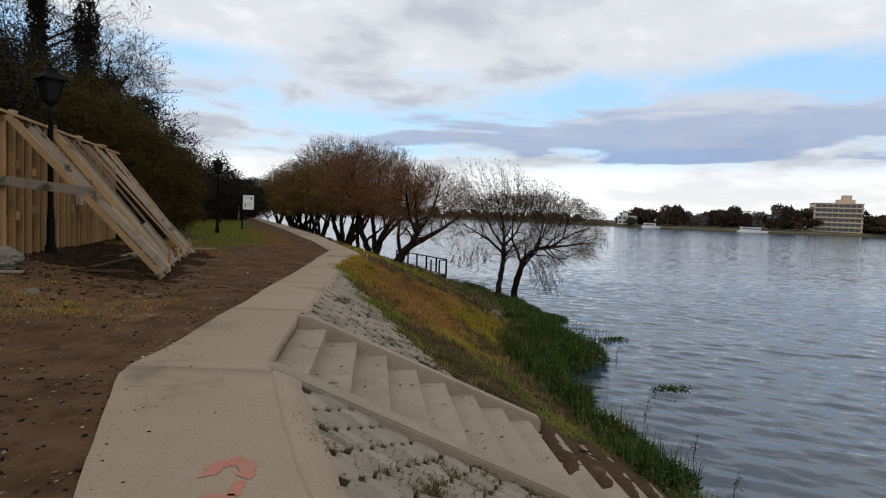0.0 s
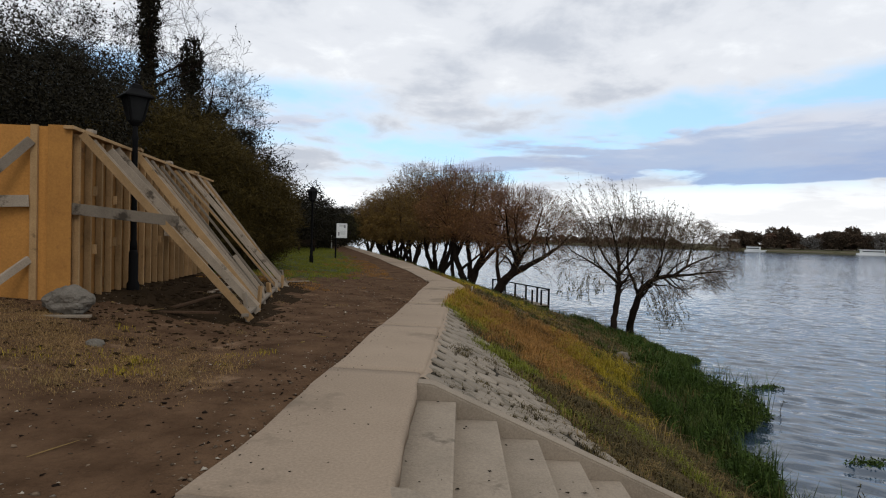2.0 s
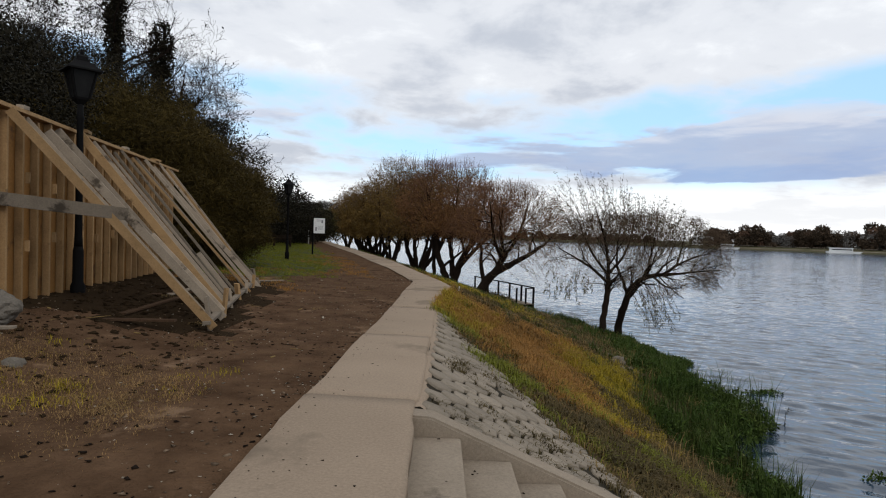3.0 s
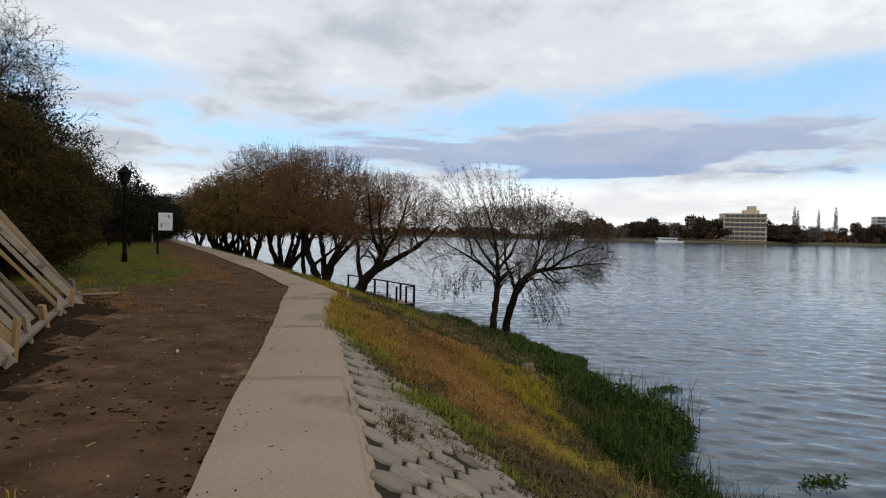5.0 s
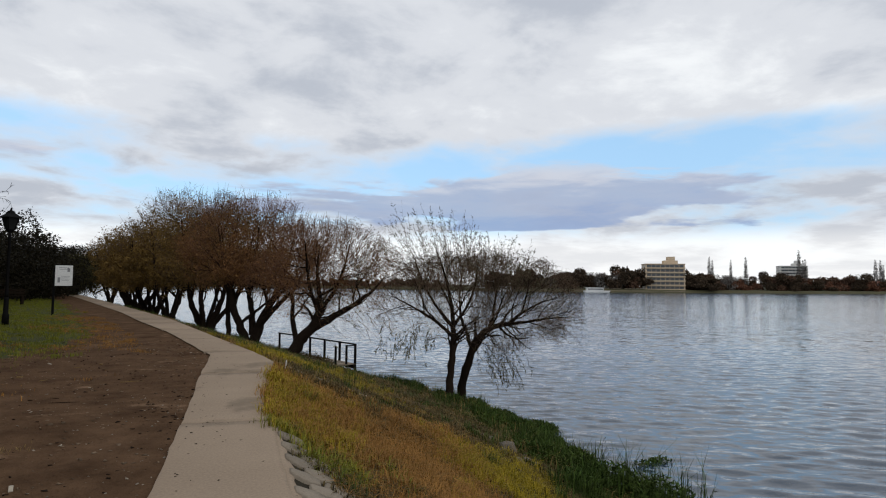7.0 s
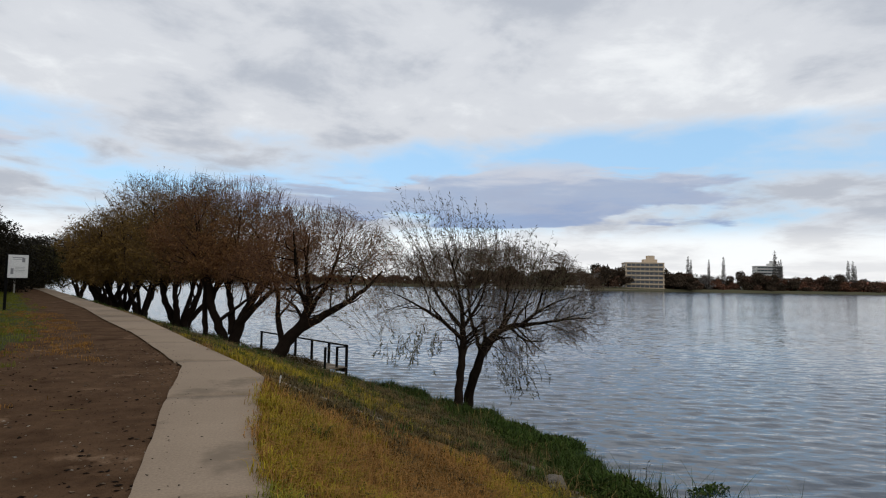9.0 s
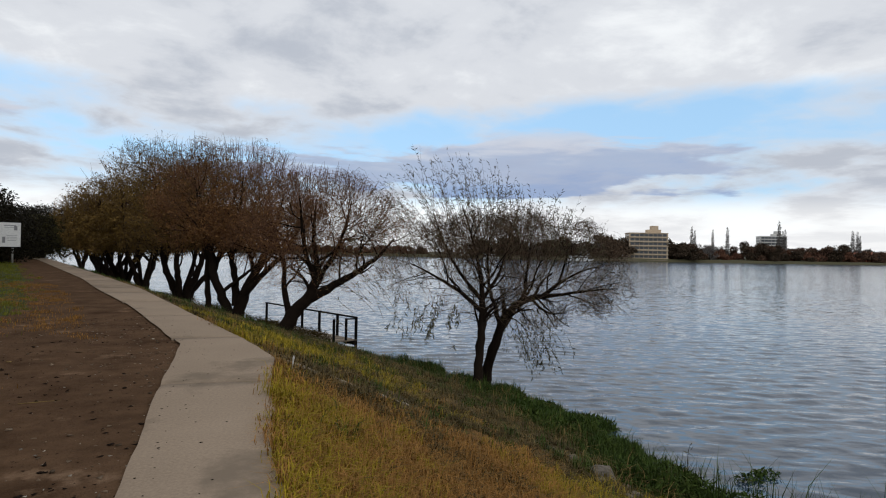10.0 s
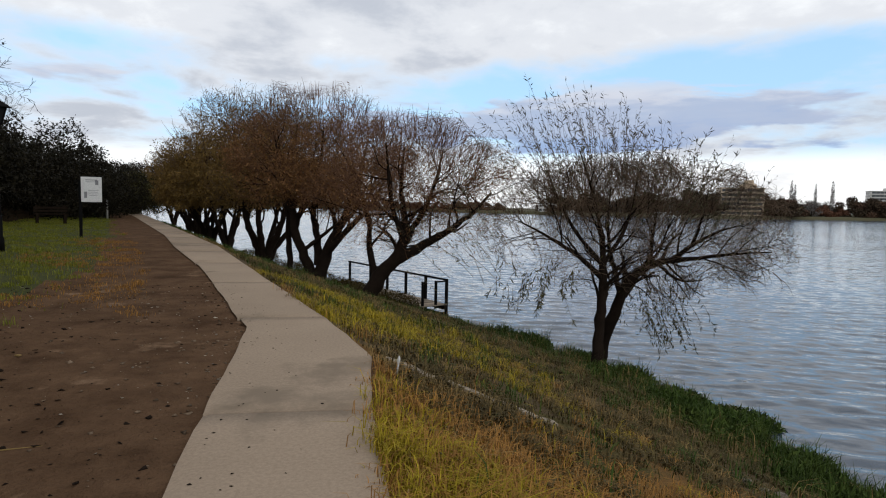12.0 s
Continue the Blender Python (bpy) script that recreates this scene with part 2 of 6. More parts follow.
def water_material():
    """Ruffled river water; the crests run with the wind, aslant to the bank."""
    m = bpy.data.materials.new("river_water")
    m.use_nodes = True
    n, l = m.node_tree.nodes, m.node_tree.links
    b = n["Principled BSDF"]
    b.inputs["Base Color"].default_value = (0.028, 0.047, 0.072, 1)
    b.inputs["Roughness"].default_value, b.inputs["IOR"].default_value = 0.10, 1.48
    geo, mp = n.new("ShaderNodeNewGeometry"), n.new("ShaderNodeMapping")
    mp.vector_type = "TEXTURE"
    mp.inputs["Rotation"].default_value = (0, 0, radians(WIND))
    mp.inputs["Scale"].default_value = (1.9, 0.6, 1.0)
    l.new(geo.outputs["Position"], mp.inputs[0])
    total = None
    for s, d, ax, ay in ((0.05, 3, 0.03, 0.05), (1.3, 3, 0.12, 0.34), (3.4, 3, 0.20, 0.44)):
        t, off, sc = n.new("ShaderNodeTexNoise"), n.new("ShaderNodeVectorMath"), n.new("ShaderNodeVectorMath")
        t.inputs["Scale"].default_value, t.inputs["Detail"].default_value = s, d
        t.inputs["Distortion"].default_value = 0.4
        l.new(mp.outputs[0], t.inputs["Vector"])
        off.operation, sc.operation = "SUBTRACT", "MULTIPLY"
        off.inputs[1].default_value = (0.5, 0.5, 0.5)
        sc.inputs[1].default_value = (ax, ay, 0)
        l.new(t.outputs["Color"], off.inputs[0])
        l.new(off.outputs[0], sc.inputs[0])
        if total is None:
            total = sc.outputs[0]
        else:
            add = n.new("ShaderNodeVectorMath")
            l.new(total, add.inputs[0])
            l.new(sc.outputs[0], add.inputs[1])
            total = add.outputs[0]
    lift, unit = n.new("ShaderNodeVectorMath"), n.new("ShaderNodeVectorMath")
    l.new(geo.outputs["Normal"], lift.inputs[1])
    unit.operation = "NORMALIZE"
    l.new(total, lift.inputs[0])
    l.new(lift.outputs[0], unit.inputs[0])
    l.new(unit.outputs[0], b.inputs["Normal"])
    return m


WIND = -25.0   # degrees from +x along which the crests lie
M["water"] = water_material()


# ---- mesh helpers ----
def fast_mesh(name, verts, *face_sets, smooth=False):
    """A mesh from numpy arrays: verts (n, 3) and arrays of faces (m, 3) or (m, 4)."""
    me = bpy.data.meshes.new(name)
    verts = np.asarray(verts, dtype=np.float32).reshape(-1, 3)
    sets = [np.asarray(f, dtype=np.int32) for f in face_sets if len(f)]
    loops = np.concatenate([f.ravel() for f in sets])
    sizes = np.concatenate([np.full(len(f), f.shape[1], dtype=np.int32) for f in sets])
    me.vertices.add(len(verts))
    me.vertices.foreach_set("co", verts.ravel())
    me.loops.add(len(loops))
    me.loops.foreach_set("vertex_index", loops)
    me.polygons.add(len(sizes))
    me.polygons.foreach_set("loop_start", np.concatenate([[0], np.cumsum(sizes)[:-1]]).astype(np.int32))
    me.update(calc_edges=True)
    if smooth:
        me.polygons.foreach_set("use_smooth", np.ones(len(sizes), dtype=bool))
    return me


def hang(ob, material, parent=None):
    if material:
        ob.data.materials.append(M[material])
    if parent:
        ob.parent = parent
    return ob


def part(name, bm, material, parent=None, label="", at=None):
    me = bpy.data.meshes.new(name)
    bm.to_mesh(me)
    bm.free()
    ob = hang(new(name, me), material, parent)
    if at is not None:
        ob.matrix_local = at
    return tagged(ob, label)


def mesh_part(name, me, material, parent=None, label="", at=None):
    ob = new(name, me)
    if material and not me.materials:
        me.materials.append(M[material])
    if parent:
        ob.parent = parent
    if at is not None:
        ob.matrix_local = at
    return tagged(ob, label)


def thing(name, x, y, z, turn=0, label="", category="", group="", kind=""):
    ob = new(name)
    ob.matrix_world = pose(x, y, z, 0, 0, turn)
    ob.empty_display_size = 0.2
    return tagged(ob, label, category, group, kind)


def box(bm, sx, sy, sz, m=None, bevel=0.0):
    """A box of that size, its base centred at the pose m, with rounded edges."""
    made = bmesh.ops.create_cube(bm, size=1.0)["verts"]
    bmesh.ops.transform(bm, matrix=(m or Matrix()) @ Matrix.Translation((0, 0, sz / 2)) @ Matrix.Diagonal((sx, sy, sz, 1)), verts=made)
    if bevel:
        edges = list({e for v in made for e in v.link_edges})
        bmesh.ops.bevel(bm, geom=edges, offset=bevel, segments=2, affect="EDGES", profile=0.6)
    return bm


def box_part(name, sx, sy, sz, m, material, parent=None, bevel=0.006, label=""):
    return part(name, box(bmesh.new(), sx, sy, sz, None, bevel), material, parent, label, m)


def turned(bm, profile, sides=16, m=None):
    """A body of revolution about z from (radius, height) pairs."""
    rings = []
    for r, z in profile:
        rings.append([bm.verts.new((m or Matrix()) @ Vector((r * math.cos(2 * math.pi * k / sides), r * math.sin(2 * math.pi * k / sides), z))) for k in range(sides)])
    for a, b in zip(rings, rings[1:]):
        for k in range(sides):
            f = bm.faces.new((a[k], a[(k + 1) % sides], b[(k + 1) % sides], b[k]))
            f.smooth = sides > 8
    bm.faces.new(list(reversed(rings[0])))
    bm.faces.new(rings[-1])
    return bm


def beam(bm, a, b, w, h, bevel=0.0):
    """A squared timber from a to b, w wide and h deep."""
    a, b = Vector(a), Vector(b)
    d = b - a
    q = d.to_track_quat("Z", "Y").to_matrix().to_4x4()
    return box(bm, w, h, d.length, Matrix.Translation(a) @ q, bevel)


def tubes(segs, sides):
    """Tapered tubes from rows x0 y0 z0 x1 y1 z1 r0 r1."""
    s = np.asarray(segs, dtype=np.float64).reshape(-1, 8)
    a, b = s[:, :3], s[:, 3:6]
    d = b - a
    d /= np.linalg.norm(d, axis=1, keepdims=True) + 1e-9
    ref = np.where(np.abs(d[:, 2:3]) < 0.9, [[0, 0, 1.0]], [[1.0, 0, 0]])
    u = np.cross(d, ref)
    u /= np.linalg.norm(u, axis=1, keepdims=True) + 1e-9
    v = np.cross(d, u)
    ang = 2 * np.pi * np.arange(sides) / sides
    ring = u[:, None, :] * np.cos(ang)[None, :, None] + v[:, None, :] * np.sin(ang)[None, :, None]
    va = a[:, None, :] + ring * s[:, 6][:, None, None]
    vb = b[:, None, :] + ring * s[:, 7][:, None, None]
    verts = np.concatenate([va, vb], axis=1).reshape(-1, 3)
    base = (np.arange(len(s)) * 2 * sides)[:, None]
    k = np.arange(sides)
    f = np.stack([base + k, base + (k + 1) % sides, base + sides + (k + 1) % sides, base + sides + k], axis=2).reshape(-1, 4)
    return verts, f


def leaf_cards(points, length, width, rng, droop=0.0, dirs=None):
    """Small pointed leaves as two-triangle kites round the points."""
    n = len(points)
    d = rng.normal(size=(n, 3)) if dirs is None else dirs + rng.normal(size=(n, 3)) * 0.5
    d[:, 2] -= droop
    d /= np.linalg.norm(d, axis=1, keepdims=True) + 1e-9
    s = np.cross(d, rng.normal(size=(n, 3)))
    s /= np.linalg.norm(s, axis=1, keepdims=True) + 1e-9
    ln = length * rng.uniform(0.6, 1.3, (n, 1))
    wd = width * rng.uniform(0.7, 1.3, (n, 1))
    p = np.asarray(points)
    verts = np.stack([p, p + d * ln * 0.45 + s * wd / 2, p + d * ln, p + d * ln * 0.45 - s * wd / 2], axis=1).reshape(-1, 3)
    return verts, np.arange(4 * n, dtype=np.int32).reshape(-1, 4)


def blades(points, height, width, rng, bend=0.5, wind=(0.0, 0.0)):
    """Grass blades: a quad and a tip each."""
    p = np.asarray(points)
    n = len(p)
    a = rng.uniform(0, 2 * np.pi, n)
    side = np.stack([np.cos(a), np.sin(a), np.zeros(n)], axis=1)
    lean = np.stack([-np.sin(a), np.cos(a), np.zeros(n)], axis=1) * rng.uniform(0.1, 1.0, (n, 1)) * bend + np.array([[wind[0], wind[1], 0]])
    h = (height * rng.uniform(0.5, 1.35, n))[:, None]
    w = (width * rng.uniform(0.7, 1.3, n))[:, None]
    up = np.array([[0, 0, 1.0]])
    mid = p + up * h * 0.6 + lean * h * 0.3
    tip = p + up * h * (1 - 0.25 * bend) + lean * h
    v = np.stack([p - side * w / 2, p + side * w / 2, mid + side * w * 0.4, mid - side * w * 0.4, tip], axis=1).reshape(-1, 3)
    base = (np.arange(n) * 5)[:, None]
    return v, base + np.array([[0, 1, 2, 3]]), base + np.array([[3, 2, 4]])


# ---- the lie of the land ----
RIGHT_EDGE = [(-40, 9.0), (-4, 2.3), (0, 0.65), (3.1, -0.73), (5.35, -1.55), (7.77, -1.86), (11.3, -2.18), (14, -2.45), (15.5, -2.62), (18, -2.65), (19.1, -2.62),
              (20.9, -3.1), (24.2, -4.2), (32.5, -6.9), (38, -9.0), (70, -21.4), (110, -38), (160, -60), (240, -100)]
LEFT_EDGE = [(-40, 7.9), (-4, 1.1), (0, -0.5), (2.7, -1.7), (4.86, -2.68), (6.1, -2.72), (8.1, -2.88), (10.2, -3.05), (13.8, -3.3), (16.5, -3.58), (20.4, -3.9),
             (26.2, -5.8), (32, -8.0), (38, -10.1), (68, -21.8), (110, -39.2), (160, -61.2), (240, -101.2)]
WATER_EDGE = [(-40, 15), (0, 5.2), (9.9, 3.8), (13, 3.3), (15.6, 3.4), (17.6, 4.35), (22, 4.6), (25, 4.6), (28, 3.8), (30.5, 2.6), (32.4, 0.9), (34.2, -0.5), (36, -1.5), (40, -3.2), (50, -7.4), (70, -15), (110, -31), (160, -52), (240, -90)]
HILL_EDGE = [(-40, -12), (0, -9.5), (8, -9.6), (20, -10.6), (33, -15.5), (45, -19.5), (70, -27.5), (110, -46), (160, -68), (240, -108)]
WATER = -2.8


def curve(table):
    ys, xs = [r[0] for r in table], [r[1] for r in table]
    return lambda y: np.interp(y, ys, xs)


x_right, x_left, x_water, x_hill = curve(RIGHT_EDGE), curve(LEFT_EDGE), curve(WATER_EDGE), curve(HILL_EDGE)


def bumps(x, y):
    return (np.sin(x * 1.7 + y * 0.9) + np.sin(x * 0.8 - y * 1.3 + 1.0) + 0.6 * np.sin(x * 3.1 + 2.0 + y * 2.3)) / 2.6


def height(x, y):
    x, y = np.asarray(x, dtype=float), np.asarray(y, dtype=float)
    xr, xl, xw, xh = x_right(y), x_left(y), x_water(y), x_hill(y)
    s = x - xr
    bank = WATER * s / (xw - xr)
    bank = np.where(bank < -3.9, -3.9, bank) + 0.05 * bumps(x * 1.3, y * 1.3) * np.clip(s / 0.8, 0, 1)
    near = np.exp(-((y - 9.5) / 8.0) ** 2)
    rise = np.clip((xl - 1.6 - x) / 3.4, 0, 1)
    left = 0.42 * near * rise * rise * (3 - 2 * rise) + 0.12 * np.clip((xl - 2 - x) / 6, 0, 1) + 0.02 * bumps(x * 1.6, y * 1.6) * np.clip((xl - x) / 0.7, 0, 1)
    up = np.clip(xh - x, 0, 30)
    left = left + np.where(up < 9, 0.42 * up, 3.78 + 0.12 * (up - 9)) * np.clip(up / 2, 0, 1)
    # hollow for the steps
    c, sn = math.cos(radians(6.5)), math.sin(radians(6.5))
    u, v = (x + 1.71) * c + (y - 6.56) * sn, -(x + 1.71) * sn + (y - 6.56) * c
    bank = np.where((np.abs(v) < 1.32) & (u > -0.1) & (u < np.where(v < 0.1, 4.7, 3.6)), bank - 0.5, bank)
    return np.where(s > 0, bank, left) - 0.035


# ---- large structure: ground, water, far bank ----
def build_ground():
    ys = np.concatenate([np.arange(-40, -2, 2.0), np.arange(-2, 4.6, 0.28), np.arange(4.7, 8.6, 0.09), np.arange(8.7, 36, 0.28), np.arange(36, 80, 1.0), np.arange(80, 241, 8.0)])
    left = np.concatenate([-np.geomspace(60, 14, 14), -np.linspace(13, 0.3, 46), [-0.06]])
    rel = np.concatenate([[0.002, 0.015], np.linspace(0.04, 1.0, 26), np.linspace(1.05, 1.5, 8), [2.2, 3.5]])
    cols = len(left) + len(rel)
    V = np.zeros((len(ys), cols, 3))
    for i, y in enumerate(ys):
        xl, xr, xw = x_left(y), x_right(y), x_water(y)
        xs = np.concatenate([xl + left, xr + rel * (xw - xr)])
        V[i, :, 0], V[i, :, 1] = xs, y
        V[i, :, 2] = height(xs, np.full(cols, y))
    # the strip under the walkway lies a little lower
    idx = np.arange(len(ys) * cols).reshape(len(ys), cols)
    F = np.stack([idx[:-1, :-1], idx[:-1, 1:], idx[1:, 1:], idx[1:, :-1]], axis=2).reshape(-1, 4)
    me = fast_mesh("ground", V.reshape(-1, 3), F, smooth=True)
    names = ("soil", "lawn", "bank", "mud", "hill", "thatch")
    for k in names:
        me.materials.append(M[k])
    C = V.reshape(-1, 3)[F].mean(axis=1)
    x, y = C[:, 0], C[:, 1]
    w = 0.5 * bumps(x * 2.2, y * 2.2)
    index = np.zeros(len(F), dtype=np.int32)
    s = (x - x_right(y)) / (x_water(y) - x_right(y))
    index[s > 0.0] = 2
    index[(s > 0.0) & (s < 0.56 + 0.08 * w) & (y > 10.2 + w) & (y < 20.0 + 1.5 * w)] = 5
    index[s > 0.97] = 3
    off = x_left(y) - x
    index[(off > 2.0 + 0.4 * w + np.clip((26 - y) * 0.25, 0, 3)) & (y > 18.5 + w)] = 1
    # dark dug soil behind the braces; the shade there is also in this colour
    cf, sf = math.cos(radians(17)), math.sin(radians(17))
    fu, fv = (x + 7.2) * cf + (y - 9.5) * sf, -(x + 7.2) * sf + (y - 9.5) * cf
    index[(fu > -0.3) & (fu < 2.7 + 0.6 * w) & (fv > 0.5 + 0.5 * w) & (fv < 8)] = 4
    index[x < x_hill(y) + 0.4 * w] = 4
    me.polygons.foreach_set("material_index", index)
    tagged(new("ground", me), "bare trodden soil, lawn and a grassy bank sloping to the river", "ground", kind="structure")


build_ground()
_bed = fast_mesh("river_bed", [(-4000, -4000, -6), (4000, -4000, -6), (4000, 4000, -6), (-4000, 4000, -6)], [(0, 1, 2, 3)])
tagged(hang(new("river_bed", _bed), "mud"), "dark mud bed under the wide river", "ground", kind="structure")


def build_water():
    """One sheet to the horizon, with wavelets near the bank."""
    xs = np.concatenate([[-3500, -900, -200, -60], np.arange(-30, 0, 3.0), np.arange(0, 24, 0.13), np.geomspace(24.2, 70, 60), np.geomspace(80, 3500, 14)])
    ys = np.concatenate([[-3500, -900, -200, -60, -20, -8], np.arange(-4, 40, 0.13), np.geomspace(40.3, 110, 80), np.geomspace(130, 3500, 12)])
    X, Y = np.meshgrid(xs, ys, indexing="ij")
    rng = np.random.default_rng(12)
    Z = np.zeros_like(X)
    for k in range(22):
        lam = 0.42 * 1.05 ** k
        a = radians(WIND + 90 + rng.normal() * 24)
        k0 = 2 * math.pi / lam
        gust = 0.6 + 0.4 * np.sin(X * rng.uniform(0.1, 0.45) + rng.uniform(0, 6)) * np.sin(Y * rng.uniform(0.1, 0.45) + rng.uniform(0, 6))
        Z += 0.0068 * lam ** 0.9 * gust * np.sin(k0 * (X * math.cos(a) + Y * math.sin(a)) + rng.uniform(0, 6.28))
    calm = np.clip((X + 2) / 3, 0, 1) * np.clip((38 - X) / 20, 0, 1) * np.clip((Y + 4) / 3, 0, 1) * np.clip((64 - Y) / 30, 0, 1)
    V = np.stack([X, Y, WATER + Z * calm], axis=2).reshape(-1, 3)
    idx = np.arange(len(xs) * len(ys)).reshape(len(xs), len(ys))
    F = np.stack([idx[:-1, :-1], idx[1:, :-1], idx[1:, 1:], idx[:-1, 1:]], axis=2).reshape(-1, 4)
    tagged(hang(new("water", fast_mesh("water", V, F, smooth=True)), "water"), "wide rippled grey-blue river under a cloudy sky", "river", kind="structure")


build_water()

FAR_SHORE = [(-900, 1500), (-300, 1050), (-60, 720), (60, 545), (117, 455), (190, 400), (255, 384), (400, 398), (560, 425), (900, 480), (1600, 560), (3000, 700)]


def build_far_bank():
    V, F = [], []
    for x, y in FAR_SHORE:
        V += [(x, y - 4, WATER - 2), (x, y, WATER + 0.5), (x, y + 3, WATER + 1.9), (x + 10, y + 40, -0.2), (x + 60, y + 500, 1.5), (x + 200, y + 2500, 3)]
    for i in range(len(FAR_SHORE) - 1):
        for j in range(5):
            a = i * 6 + j
            F.append((a, a + 6, a + 7, a + 1))
    tagged(hang(new("far_bank", fast_mesh("far_bank", V, F)), "far_ground"), "low grassy far bank of the river", "river bank", kind="structure")


build_far_bank()


# ---- plants: how they grow ----
def grow(rng, stems, spec, hull=None):
    """Branches as rows x0 y0 z0 x1 y1 z1 r0 r1, by level. stems: polylines of (x, y, z, radius). spec: for each level
    (children per metre, first, last, length, steps, spread, rise, wander). hull(p): 0 inside, growing outside."""
    levels = [[] for _ in range(len(spec) + 1)]
    kept = []
    tips = []
    lines = []
    for st in stems:
        pts = [np.array(p[:3], float) for p in st]
        lines.append((pts, [p[3] for p in st]))
    for lv in range(len(spec) + 1):
        for pts, rad in lines:
            for k in range(len(pts) - 1):
                levels[lv].append((*pts[k], *pts[k + 1], rad[k], rad[k + 1]))
        if lv == len(spec):
            tips = [pts for pts, _ in lines]
            break
        per, first, last, length, steps, spread, rise, wander = spec[lv]
        nxt = []
        for pts, rad in lines:
            seg = [np.linalg.norm(pts[k + 1] - pts[k]) for k in range(len(pts) - 1)]
            total = sum(seg)
            count = max(2, int(round(per * total)))
            for c in range(count):
                f = first + (last - first) * (c + rng.uniform(0.2, 0.8)) / count
                t, k = f * total, 0
                while k < len(seg) - 1 and t > seg[k]:
                    t -= seg[k]
                    k += 1
                q = min(1.0, t / (seg[k] + 1e-9))
                p = pts[k] + (pts[k + 1] - pts[k]) * q
                r = (rad[k] + (rad[k + 1] - rad[k]) * q)
                d0 = pts[k + 1] - pts[k]
                d0 = d0 / (np.linalg.norm(d0) + 1e-9)
                side = rng.normal(size=3)
                side -= d0 * side.dot(d0)
                side /= np.linalg.norm(side) + 1e-9
                d = d0 * math.cos(spread) + side * math.sin(spread) * rng.uniform(0.6, 1.2)
                ln = length * rng.uniform(0.6, 1.25) * (1.0 - 0.35 * f)
                rr = max(0.0045, r * rng.uniform(0.36, 0.54))
                np_, nr = [p], [rr]
                for sstep in range(steps):
                    d = d + rng.normal(size=3) * wander + np.array([0, 0, rise])
                    if hull is not None:
                        d = d + hull(np_[-1])
                    d = d / (np.linalg.norm(d) + 1e-9)
                    np_.append(np_[-1] + d * ln / steps)
                    nr.append(max(0.003, rr * (1 - 0.75 * (sstep + 1) / steps)))
                nxt.append((np_, nr))
        lines = nxt
        if lv < max(1, len(spec) - 2):
            kept += nxt
    return levels, tips, kept


def dome(cx, cy, cz, rx, ry, rz):
    def push(p):
        q = np.array([(p[0] - cx) / rx, (p[1] - cy) / ry, (p[2] - cz) / rz])
        over = np.linalg.norm(q) - 0.9
        return -q * max(0.0, over) * 2.2
    return push


def sweep(lines, sides):
    """Connected tapering tubes along polylines of (points, radii)."""
    V, F, base = [], [], 0
    ang = 2 * np.pi * np.arange(sides) / sides
    for pts, rad in lines:
        pts = np.asarray(pts)
        tan = np.gradient(pts, axis=0)
        tan /= np.linalg.norm(tan, axis=1, keepdims=True) + 1e-9
        u = np.cross(tan, [0.31, 0.95, 0.05])
        u /= np.linalg.norm(u, axis=1, keepdims=True) + 1e-9
        v = np.cross(tan, u)
        ring = u[:, None, :] * np.cos(ang)[None, :, None] + v[:, None, :] * np.sin(ang)[None, :, None]
        V.append((pts[:, None, :] + ring * np.asarray(rad)[:, None, None]).reshape(-1, 3))
        k = np.arange(sides)
        for i in range(len(pts) - 1):
            a = base + i * sides
            F.append(np.stack([a + k, a + (k + 1) % sides, a + sides + (k + 1) % sides, a + sides + k], axis=1))
        base += len(pts) * sides
    return np.concatenate(V), np.concatenate(F)


def refine(stem, rng, n=4):
    """A stem with more points and slight knots."""
    st = np.asarray(stem, float)
    t = np.linspace(0, len(st) - 1, (len(st) - 1) * n + 1)
    fine = np.stack([np.interp(t, np.arange(len(st)), st[:, j]) for j in range(4)], axis=1)
    for _ in range(2):
        fine[1:-1] = fine[:-2] * 0.25 + fine[1:-1] * 0.5 + fine[2:] * 0.25
    fine[1:, :3] += rng.normal(size=(len(fine) - 1, 3)) * fine[1:, 3:4] * 0.16
    fine[:, 3] *= 1 + rng.normal(size=len(fine)) * 0.06
    return fine


